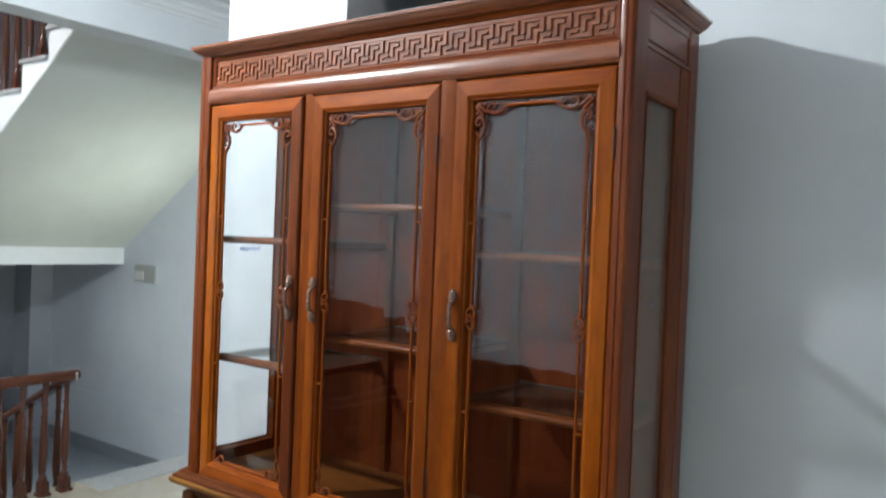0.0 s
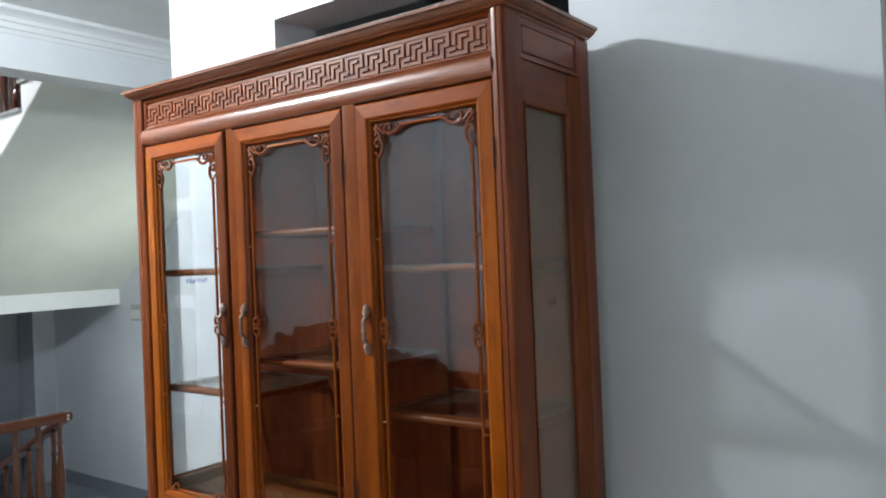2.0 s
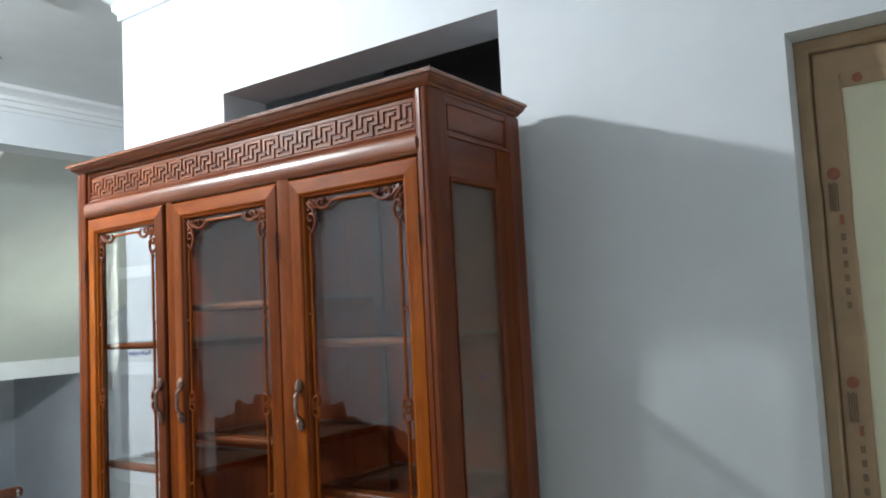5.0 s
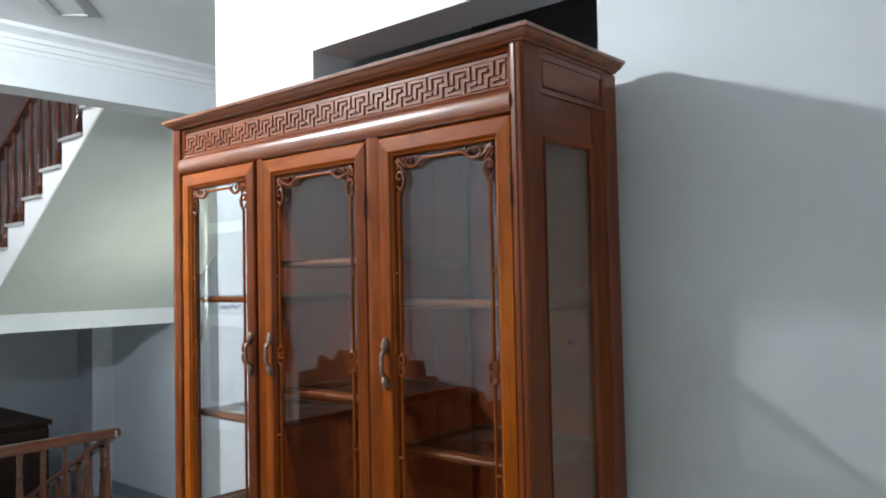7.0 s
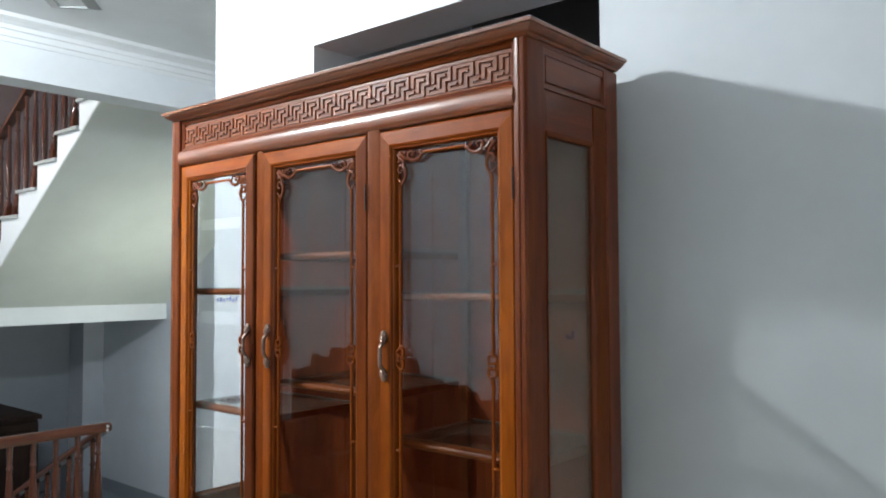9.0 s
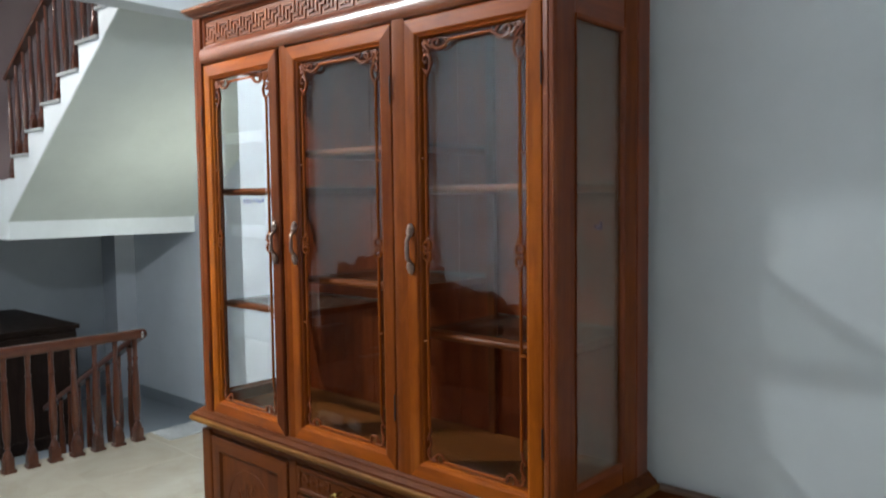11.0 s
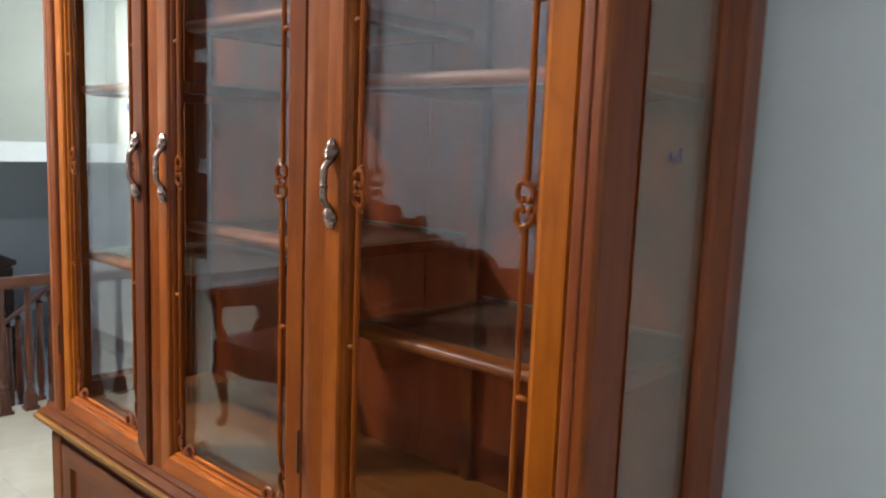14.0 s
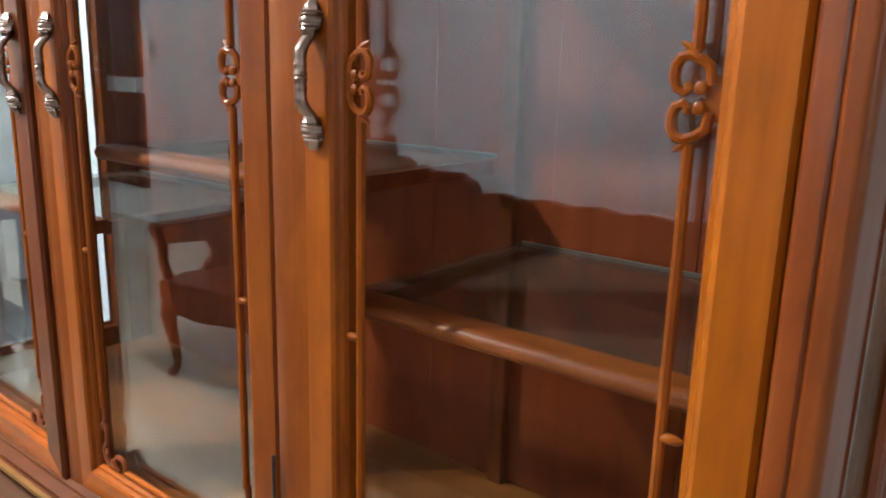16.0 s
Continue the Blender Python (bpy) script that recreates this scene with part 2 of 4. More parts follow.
def solid(name, bm, material, label, category, kind="", group="", smooth=False):
    return tagged(new(name, finish(bm, name, material, smooth)), label, category, group, kind)


def box(x0, x1, y0, y1, z0, z1, bevel=0.0, bm=None, mat=0):
    bm = bm or bmesh.new()
    m = Matrix.Translation(((x0 + x1) / 2, (y0 + y1) / 2, (z0 + z1) / 2)) @ Matrix.Diagonal((abs(x1 - x0), abs(y1 - y0), abs(z1 - z0), 1))
    vs = bmesh.ops.create_cube(bm, size=1, matrix=m)["verts"]
    fs = {f for v in vs for f in v.link_faces}
    for f in fs:
        f.material_index = mat
    if bevel:
        bmesh.ops.bevel(bm, geom=list({e for v in vs for e in v.link_edges}), offset=bevel, segments=2, profile=0.6, affect="EDGES")
    return bm


def prism(points, axis, a, b, bm=None):
    """A closed outline of (u, v) drawn out along an axis from a to b; u, v are the other two axes in order."""
    bm = bm or bmesh.new()
    rings = []
    for w in (a, b):
        ring = []
        for u, v in points:
            c = [u, v]
            c.insert(axis, w)
            ring.append(bm.verts.new(c))
        rings.append(ring)
    n = len(points)
    for i in range(n):
        bm.faces.new((rings[0][i], rings[0][(i + 1) % n], rings[1][(i + 1) % n], rings[1][i]))
    bm.faces.new(rings[0])
    bm.faces.new(rings[1][::-1])
    return bm


def frame_sides(profile, place, u0, u1, v0, v1, sides="lrtb", bm=None, level=1, right=0):
    """A mitred frame. profile: a closed outline of (inwards, depth); place(u, v, depth) gives the world place. Level sides take material slot level, the right side slot right."""
    bm = bm or bmesh.new()
    for s in sides:
        rings = []
        for end in (0, 1):
            ring = []
            for d, h in profile:
                if s in "lr":
                    u, v = (u0 + d if s == "l" else u1 - d), (v0 + d if not end else v1 - d)
                else:
                    u, v = (u0 + d if not end else u1 - d), (v1 - d if s == "t" else v0 + d)
                ring.append(bm.verts.new(place(u, v, h)))
            rings.append(ring)
        n = len(profile)
        fs = [bm.faces.new((rings[0][i], rings[0][(i + 1) % n], rings[1][(i + 1) % n], rings[1][i])) for i in range(n)]
        fs += [bm.faces.new(rings[0]), bm.faces.new(rings[1][::-1])]
        for f in fs:
            f.material_index = level if s in "tb" else right if s == "r" else 0
    return bm


def tube(points, radius, sides=8, bm=None, closed=False):
    """A round bar along points; radius: one, or one for each point."""
    bm = bm or bmesh.new()
    pts = [Vector(p) for p in points]
    rad = [radius] * len(pts) if isinstance(radius, (int, float)) else radius
    n, rings, ref = len(pts), [], None
    for i, p in enumerate(pts):
        a, b = (pts[i - 1], pts[(i + 1) % n]) if closed else (pts[max(i - 1, 0)], pts[min(i + 1, n - 1)])
        d = (b - a).normalized()
        if ref is None:
            ref = d.orthogonal().normalized()
        ref = (ref - d * ref.dot(d)).normalized()
        other = d.cross(ref)
        rings.append([bm.verts.new(p + rad[i] * (math.cos(2 * math.pi * k / sides) * ref + math.sin(2 * math.pi * k / sides) * other)) for k in range(sides)])
    for i in range(n if closed else n - 1):
        r, q = rings[i], rings[(i + 1) % n]
        for k in range(sides):
            bm.faces.new((r[k], r[(k + 1) % sides], q[(k + 1) % sides], q[k]))
    if not closed:
        bm.faces.new(rings[0])
        bm.faces.new(rings[-1][::-1])
    return bm


def ball(centre, r, scale=(1, 1, 1), bm=None, seg=10):
    bm = bm or bmesh.new()
    rows = max(4, seg - 3)
    c, (kx, ky, kz) = Vector(centre), scale
    top, foot = bm.verts.new(c + Vector((0, 0, r * kz))), bm.verts.new(c - Vector((0, 0, r * kz)))
    rings = []
    for i in range(1, rows):
        a = math.pi * i / rows
        rings.append([bm.verts.new(c + Vector((r * kx * math.sin(a) * math.cos(2 * math.pi * k / seg), r * ky * math.sin(a) * math.sin(2 * math.pi * k / seg), r * kz * math.cos(a)))) for k in range(seg)])
    for k in range(seg):
        bm.faces.new((top, rings[0][k], rings[0][(k + 1) % seg]))
        bm.faces.new((foot, rings[-1][(k + 1) % seg], rings[-1][k]))
    for p, q in zip(rings, rings[1:]):
        for k in range(seg):
            bm.faces.new((p[k], q[k], q[(k + 1) % seg], p[(k + 1) % seg]))
    return bm


def arc(cx, cz, r, a0, a1, n, y, flat=1.0):
    return [(cx + r * math.cos(radians(a0 + (a1 - a0) * i / n)), y, cz + flat * r * math.sin(radians(a0 + (a1 - a0) * i / n))) for i in range(n + 1)]


def lathe(profile, cx, cy, sides=12, bm=None):
    """A turned upright: profile of (radius, height)."""
    bm = bm or bmesh.new()
    rings = [[bm.verts.new((cx + r * math.cos(2 * math.pi * k / sides), cy + r * math.sin(2 * math.pi * k / sides), z)) for k in range(sides)] for r, z in profile]
    for r, q in zip(rings, rings[1:]):
        for k in range(sides):
            bm.faces.new((r[k], r[(k + 1) % sides], q[(k + 1) % sides], q[k]))
    bm.faces.new(rings[0][::-1])
    bm.faces.new(rings[-1])
    return bm


# ---------- rooms ----------
WALL, CEIL, WEST, EAST, SOUTH, BACK, EDGE = 0.455, 3.02, -7.65, 4.55, -3.2, 2.7, -3.85
FARW = -9.05
ENDX = -1.805
FZ = 0.036  # top of the tiles


def structure(name, bm, material, label, category):
    return solid(name, bm, material, label, category, "structure")


def wall_with_hole(x0, x1, z0, z1, hx0, hx1, hz0, hz1, y0, y1, bm=None):
    bm = bm or bmesh.new()
    box(x0, hx0, y0, y1, z0, z1, bm=bm)
    box(hx1, x1, y0, y1, z0, z1, bm=bm)
    box(hx0, hx1, y0, y1, hz1, z1, bm=bm)
    if hz0 > z0:
        box(hx0, hx1, y0, y1, z0, hz0, bm=bm)
    return bm


bm = wall_with_hole(ENDX, 0.33, 0, CEIL, -1.19, -0.04, 0.0, 2.46, WALL, WALL + 0.2)
wall_with_hole(0.33, EAST, 0, CEIL, 0.678, 1.632, 0.0, 2.208, WALL, WALL + 0.2, bm=bm)
structure("wall_north", bm, wall_paint, "white painted wall behind the display cabinet", "wall")
structure("wall_return", box(ENDX, ENDX + 0.2, WALL + 0.2, BACK, 0, CEIL), wall_paint, "white painted wall beside the stairwell", "wall")
# Dimness of the unlit room is painted into this wall's grey.
structure("wall_dark_room", box(ENDX + 0.2, EAST, 1.9, 2.0, 0, CEIL), paint("unlit_room_grey", (0.2, 0.2, 0.2)), "wall of the unlit room behind, its dimness put into dark grey", "wall")
structure("wall_partition", box(0.30, 0.36, WALL + 0.2, 1.9, 0, CEIL), wall_paint, "plain partition of the unlit room", "wall")
structure("wall_east", box(EAST, EAST + 0.2, SOUTH - 0.2, BACK + 0.2, 0, CEIL), wall_paint, "plain white wall", "wall")
structure("wall_south", wall_with_hole(FARW - 0.2, EAST, -2.2, CEIL + 1.6, -8.6, -6.80, 1.15, 2.94, SOUTH - 0.2, SOUTH), wall_paint, "white painted wall across the room", "wall")
structure("wall_west", box(WEST - 0.2, WEST, -1.2, BACK + 0.2, -2.2, 1.74), landing_shade, "wall at the end of the stairwell, landing shade in its dark grey", "wall")
structure("wall_west_upper", box(WEST - 0.2, WEST, -1.2, BACK + 0.2, 1.74, CEIL + 1.6), paint("brown_grey_wall_paint", (0.30, 0.21, 0.20)), "brown-grey painted wall above the half landing", "wall")
structure("wall_stairs", box(WEST, EAST, BACK, BACK + 0.2, -2.2, CEIL + 1.6), stair_paint, "grey-blue painted wall along the stairs", "wall")
structure("ceiling", box(-3.6, EAST + 0.2, SOUTH - 0.2, BACK + 0.2, CEIL, CEIL + 0.15), ceiling_paint, "white painted plaster ceiling", "ceiling")
structure("ceiling_stairwell", box(WEST - 0.2, -3.6, -1.2, BACK + 0.2, CEIL + 1.6, CEIL + 1.75), ceiling_paint, "white ceiling over the stairwell", "ceiling")
structure("wall_west_far", box(FARW - 0.2, FARW, SOUTH, -1.2, -0.2, CEIL), wall_paint, "white wall at the end of the long room", "wall")
structure("wall_west_side", box(FARW - 0.2, WEST - 0.2, -1.2, -1.0, -0.2, CEIL), wall_paint, "white wall beside the stairwell end", "wall")
structure("ceiling_west", box(FARW - 0.2, -3.6, SOUTH - 0.2, -1.2, CEIL, CEIL + 0.15), ceiling_paint, "white ceiling beyond the stairwell", "ceiling")
structure("wall_upstand", box(WEST - 0.2, -3.6, -1.3, -1.2, CEIL + 0.15, CEIL + 1.6), wall_paint, "white upstand round the stairwell", "wall")
floor = structure("floor", box(EDGE, EAST, SOUTH, BACK, -0.2, FZ - 0.012), grout, "floor slab under cream tiles", "floor")
floor_b = structure("floor_west", box(FARW, EDGE, SOUTH, -1.2, -0.2, FZ - 0.012), grout, "floor slab beyond the stair rail", "floor")

# wall cornice of stepped plaster, and the beam with its own cornice over the stair edge
step = [(WALL, 2.885), (WALL - 0.02, 2.885), (WALL - 0.02, 2.905), (WALL - 0.045, 2.915), (WALL - 0.05, 2.94), (WALL - 0.085, 2.95), (WALL - 0.095, 2.975), (WALL - 0.13, 2.985), (WALL - 0.135, CEIL), (WALL, CEIL)]
structure("trim_cornice", prism(step, 0, ENDX, EAST), ceiling_paint, "stepped white plaster cornice", "cornice")
structure("trim_ceiling_moulding", prism([(0.16, CEIL), (0.16, CEIL - 0.02), (0.19, CEIL - 0.028), (0.21, CEIL - 0.02), (0.21, CEIL)], 0, -2.12, EAST), ceiling_paint, "raised white plaster ceiling strip", "moulding")
BX = -3.43
structure("beam_stairs", box(BX - 0.2, BX, -1.2, BACK, 2.70, CEIL + 0.3), wall_paint, "white beam over the stair opening", "beam")
bstep = [(BX, 2.885), (BX + 0.006, 2.885), (BX + 0.008, 2.91), (BX + 0.016, 2.914), (BX + 0.018, 2.945), (BX + 0.028, 2.95), (BX + 0.030, 2.972), (BX + 0.05, 2.985), (BX + 0.085, 3.0), (BX + 0.09, CEIL), (BX, CEIL)]
structure("trim_beam_cornice", prism(bstep, 1, -1.2, BACK), ceiling_paint, "stepped white plaster cornice on the beam", "cornice")


# ---------- display cabinet ----------
XL, XR, YB = -1.352, 0.037, 0.40
cab = thing("display_cabinet", (-0.65, 0.2, FZ), "tall varnished red-brown wooden display cabinet with glass doors", "display cabinet")


def front(u, v, d):
    return (u, d, v)


def side_r(u, v, d):
    return (XR - d, u, v)


def side_l(u, v, d):
    return (XL + d, u, v)


# lower cabinet: case, doors, drawer
LX0, LX1, LY = -1.375, 0.035, -0.005
part("lower_case", box(LX0 + 0.01, LX1 - 0.01, 0.03, YB, 0.09, 0.79), wood_in_v, cab)
part("plinth", box(LX0 - 0.005, LX1 + 0.005, -0.02, YB, FZ, 0.09, 0.006), wood_low_h, cab)
for x0, x1 in ((LX0, LX0 + 0.055), (LX1 - 0.055, LX1)):
    part("lower_post", box(x0, x1, LY, 0.05, 0.09, 0.80, 0.008), wood_low_v, cab)
for x0, x1 in ((-0.905, -0.865), (-0.445, -0.405)):
    part("lower_divider", box(x0, x1, LY + 0.004, 0.05, 0.09, 0.80, 0.006), wood_low_v, cab)
part("lower_top_rail", box(LX0 + 0.055, LX1 - 0.055, LY + 0.006, 0.05, 0.79, 0.815, 0.004), wood_low_h, cab)
part("lower_side_panel", box(LX1 - 0.018, LX1 - 0.006, 0.05, YB - 0.03, 0.09, 0.80), wood_low_v, cab)
for x0, x1 in ((LX0, LX0 + 0.02), (LX1 - 0.02, LX1)):
    part("lower_back_post", box(x0, x1, YB - 0.05, YB, 0.09, 0.80, 0.006), wood_low_v, cab)
DOORFRAME = [(0, 0.022), (0, 0.003), (0.003, 0), (0.045, 0), (0.052, 0.008), (0.056, 0.012), (0.056, 0.022)]


def petals(cx, cz, r, y, n, bm):
    for k in range(n):
        a = 2 * math.pi * k / n
        ball((cx + r * math.cos(a), y, cz + r * math.sin(a)), r * 0.62, (1, 0.13, 1), bm, 8)
    ball((cx, y - 0.002, cz), r * 0.45, (1, 0.5, 1), bm, 8)
    return bm


def lower_door(x0, x1, z1, knob_x, knob_z, z0=0.11):
    d = part("lower_door", frame_sides([(i, LY + h) for i, h in DOORFRAME], front, x0, x1, z0, z1), [wood_low_v, wood_low_h], cab)
    part("panel", box(x0 + 0.05, x1 - 0.05, LY + 0.008, LY + 0.02, z0 + 0.05, z1 - 0.05, 0.004), wood_low_v, d)
    bm = bmesh.new()
    cx, cz, rng = (x0 + x1) / 2, (z0 + z1) / 2 + 0.04, random.Random(int(x0 * -1000))
    w, h = (x1 - x0) / 2 - 0.075, (z1 - z0) / 2 - 0.12
    tube([(cx + w * math.cos(a), LY + 0.0085, cz + h * (abs(math.sin(a)) ** 0.7) * (1 if math.sin(a) > 0 else -1)) for a in [2 * math.pi * k / 40 for k in range(40)]], 0.0022, 6, bm, closed=True)
    part("carved_border", bm, wood_low_v, d, "raised oval border", True)
    bm = bmesh.new()
    for k in range(64):
        a, r = rng.uniform(0, 6.28), math.sqrt(rng.uniform(0, 0.95))
        petals(cx + r * w * 0.85 * math.cos(a), cz + r * h * 0.85 * math.sin(a), rng.uniform(0.006, 0.013), LY + 0.008, rng.choice((4, 5)), bm)
    for k in range(7):
        px, pz = cx + rng.uniform(-w, w) * 0.4, cz - h * 0.75
        tube([(px + 0.03 * math.sin(i * 0.6 + k), LY + 0.008, pz + i * h * 0.14) for i in range(11)], 0.0018, 5, bm)
    part("carving", bm, wood_low_v, d, "carved flowers in relief", True)
    handle(d, knob_x, knob_z, knob_z + 0.085, LY)


def handle(parent, x, z0, z1, y):
    """A cast bow handle: leaf-shaped plates and a ringed grip that stands off the wood."""
    bm, h, rings, n = bmesh.new(), z1 - z0, [], 14
    for i in range(73):
        s = i / 72
        e = min(s, 1 - s)
        if e < 0.24:
            leaf = math.sin(math.pi * (0.06 + 0.80 * e / 0.24)) ** 0.8
            vein = 1 + 0.10 * math.cos(e * 190)
            wide, deep, out = 0.0010 + 0.0098 * leaf * vein, 0.0012 + 0.0070 * leaf * vein, 0.003 + 0.004 * (e / 0.24)
        else:
            k = (e - 0.24) / 0.26
            ring = max(0.0, 1 - abs(k - 0.93) / 0.07) + 0.7 * max(0.0, 1 - abs(k - 0.70) / 0.06)
            wide = 0.0064 - 0.0016 * min(1, k * 1.6) + 0.0014 * ring
            deep = 0.0064 - 0.0016 * min(1, k * 1.6) + 0.0014 * ring
            out = 0.007 + 0.010 * math.sin(min(1, k * 2.2) * 1.5708)
        z = z0 + h * s
        lobe = 0.16 if e < 0.22 else 0.0
        rings.append([bm.verts.new((x + wide * math.cos(a) * (1 + lobe * math.cos(5 * a + e * 40)), y - out + deep * math.sin(a) * (1 + lobe * math.cos(4 * a)), z)) for a in [2 * math.pi * j / n for j in range(n)]])
    for a, b in zip(rings, rings[1:]):
        for j in range(n):
            bm.faces.new((a[j], a[(j + 1) % n], b[(j + 1) % n], b[j]))
    bm.faces.new(rings[0][::-1])
    bm.faces.new(rings[-1])
    for sz, zc in ((1, z0 + 0.10 * h), (-1, z1 - 0.10 * h)):
        for dx, dz in ((-0.0055, 0.0), (0.0055, 0.0), (-0.004, 0.009), (0.004, 0.009), (0.0, 0.005), (0.0, -0.006)):
            ball((x + dx, y - 0.006, zc + sz * dz), 0.0034, (1, 0.8, 1.3), bm, 7)
    part("handle", bm, pewter, parent, "cast bronze bow handle with leaf ends", True)


lower_door(LX0 + 0.058, -0.908, 0.785, -0.925, 0.50)
lower_door(-0.402, LX1 - 0.058, 0.785, -0.385, 0.50)
lower_door(-0.862, -0.448, 0.698, -0.845, 0.42)
dr = part("drawer", frame_sides([(0, LY + 0.02), (0, LY + 0.002), (0.003, LY), (0.012, LY), (0.016, LY + 0.005), (0.016, LY + 0.02)], front, -0.862, -0.448, 0.708, 0.788), [wood_low_v, wood_low_h], cab)
part("panel", box(-0.85, -0.46, LY + 0.006, LY + 0.02, 0.720, 0.776), wood_low_h, dr)
for sx in (-1, 1):
    bm = bmesh.new()
    for k in range(5):
        cx = -0.655 + sx * (0.075 + 0.024 * k)
        tube(arc(cx, 0.748 + 0.007 * (-1) ** k, 0.012, 0 if k % 2 else 180, 300 if k % 2 else 480, 10, LY + 0.005), 0.0035, 5, bm)
        petals(cx + 0.008, 0.748 - 0.015 * (-1) ** k, 0.006, LY + 0.006, 5, bm)
    part("carving", bm, wood_low_h, dr, "carved scrolls in relief", True)
bm = tube([(-0.645 + u, LY - d, z) for u, d, z in ((-0.0255, 0.012, 0.750), (-0.0375, 0.014, 0.748), (-0.0420, 0.021, 0.744), (-0.0310, 0.029, 0.7395), (0.0, 0.033, 0.737), (0.0310, 0.029, 0.7395), (0.0420, 0.021, 0.744), (0.0375, 0.014, 0.748), (0.0255, 0.012, 0.750))], [0.0018, 0.0022, 0.0024, 0.0028, 0.0032, 0.0028, 0.0024, 0.0022, 0.0018], 10)
for px in (-0.6705, -0.6195):
    tube([(px, LY + 0.004, 0.750), (px, LY - 0.004, 0.750), (px, LY - 0.010, 0.750), (px, LY - 0.017, 0.750), (px, LY - 0.020, 0.750)], [0.0085, 0.0062, 0.0052, 0.0070, 0.003], 12, bm)
part("drawer_pull", bm, brass, dr, "polished brass bail pull", True)

# waist ledge: two stepped mouldings
ledge = bmesh.new()
prof = [(0.0, 0.812), (0.014, 0.815), (0.028, 0.822), (0.033, 0.829), (0.034, 0.837), (0.029, 0.841), (0.026, 0.842), (0.026, 0.848), (0.020, 0.852), (0.013, 0.856), (0.012, 0.860), (0.004, 0.865), (0.0, 0.869)]


def cornice_ring(prof, x0, x1, y0, y1, base_in, bm):
    """A moulding round the front and both sides: prof of (outwards, height)."""
    rings = []
    for cx, cy, sx, sy in ((x0, y1, -1, 0), (x0, y0, -1, -1), (x1, y0, 1, -1), (x1, y1, 1, 0)):
        rings.append([bm.verts.new((cx + sx * o, cy + sy * o, z)) for o, z in prof] + [bm.verts.new((cx - sx * base_in, cy - sy * base_in, prof[-1][1])), bm.verts.new((cx - sx * base_in, cy - sy * base_in, prof[0][1]))])
    n = len(rings[0])
    for a, b in zip(rings, rings[1:]):
        for i in range(n):
            bm.faces.new((a[i], a[(i + 1) % n], b[(i + 1) % n], b[i]))
    bm.faces.new(rings[0])
    bm.faces.new(rings[-1][::-1])
    return bm


cornice_ring(prof, LX0, LX1 - 0.002, 0.004, YB + 0.005, 0.05, ledge)
for f in ledge.faces:
    c = f.calc_center_median()
    if 0.8255 < c.z < 0.8395 and len(f.verts) == 4:
        f.material_index = 1
part("waist_moulding", ledge, [wood_low_h, wood_worn], cab, "stepped waist moulding with worn pale edge")
part("waist_board", box(LX0 + 0.05, LX1 - 0.05, 0.05, YB, 0.812, 0.864), wood_floor_in, cab)

# upper case
TOP = 2.130
for x0, x1 in ((XL, XL + 0.048), (0.002, XR)):
    w, r = x1 - x0, 0.0085
    ring = [(w, 0.062), (0.0, 0.062), (0.0, 0.0), (0.0015, -0.004), (0.004, -0.006), (w * 0.5 - 0.0025, -0.0066), (w * 0.5, -0.0045), (w * 0.5 + 0.0025, -0.0066)]
    ring += [(w - r + r * math.sin(a), -0.0066 + r - r * math.cos(a)) for a in [0.1571 * k for k in range(11)]]
    part("corner_post", prism([(x0 + u if x0 > -1 else x1 - u, v) for u, v in ring], 2, 0.864, TOP), wood_post, cab, smooth=True)
for x0, x1, pl in ((XL, XL + 0.03, 0), (XR - 0.03, XR, 1)):
    part("back_post", box(x0, x1, 0.338, YB, 0.864, TOP, 0.006), wood_red_v, cab)
    part("side_stile", box(x0 + 0.002, x1 - 0.002, 0.058, 0.072, 0.866, 2.03, 0.002), wood_red_v, cab)
    part("side_stile", box(x0 + 0.002, x1 - 0.002, 0.278 if pl else 0.312, 0.34, 0.866, 2.03, 0.004), wood_door_brown, cab)
    part("side_bottom_rail", box(x0 + 0.003, x1 - 0.003, 0.071, 0.279 if pl else 0.313, 0.864, 0.912, 0.004), wood_red_y, cab)
    part("side_middle_rail", box(x0 + 0.003, x1 - 0.003, 0.071, 0.279 if pl else 0.313, 1.937 if pl else 1.985, 2.03, 0.004), wood_red_y, cab)
    part("side_top_rail", box(x0 + 0.003, x1 - 0.003, 0.06, 0.34, 2.106, TOP), wood_red_y, cab)
    part("side_top_panel", box(x0 + 0.008, x1 - 0.008, 0.06, 0.34, 2.028, 2.106), wood_red_y, cab)
    part("side_field", box(XR - 0.010, XR - 0.004, 0.076, 0.324, 2.046, 2.106, 0.003) if pl else box(XL + 0.004, XL + 0.010, 0.076, 0.324, 2.046, 2.106, 0.003), wood_red_y, cab)
    part("side_pane", box((x0 + x1) / 2 - 0.002, (x0 + x1) / 2 + 0.002, 0.062, 0.30 if pl else 0.32, 0.908, 1.94 if pl else 1.988), side_glass if pl else far_glass, cab, "clear side glass with pencil marks")
    part("side_panel_moulding", frame_sides([(0, 0.0), (0.008, 0.001), (0.012, 0.009), (0, 0.009)], side_r if pl else side_l, 0.06, 0.34, 2.03, TOP), [wood_red_v, wood_red_y], cab)
    part("side_bead", frame_sides([(0, -0.001), (0.006, 0.002), (0.009, 0.008), (0, 0.008)], side_r if pl else side_l, 0.071, 0.280 if pl else 0.314, 0.912, 1.937 if pl else 1.985), [wood_red_v, wood_red_y], cab)
part("top_board", box(XL + 0.03, XR - 0.03, 0.06, YB - 0.01, TOP - 0.03, TOP), wood_red_h, cab)
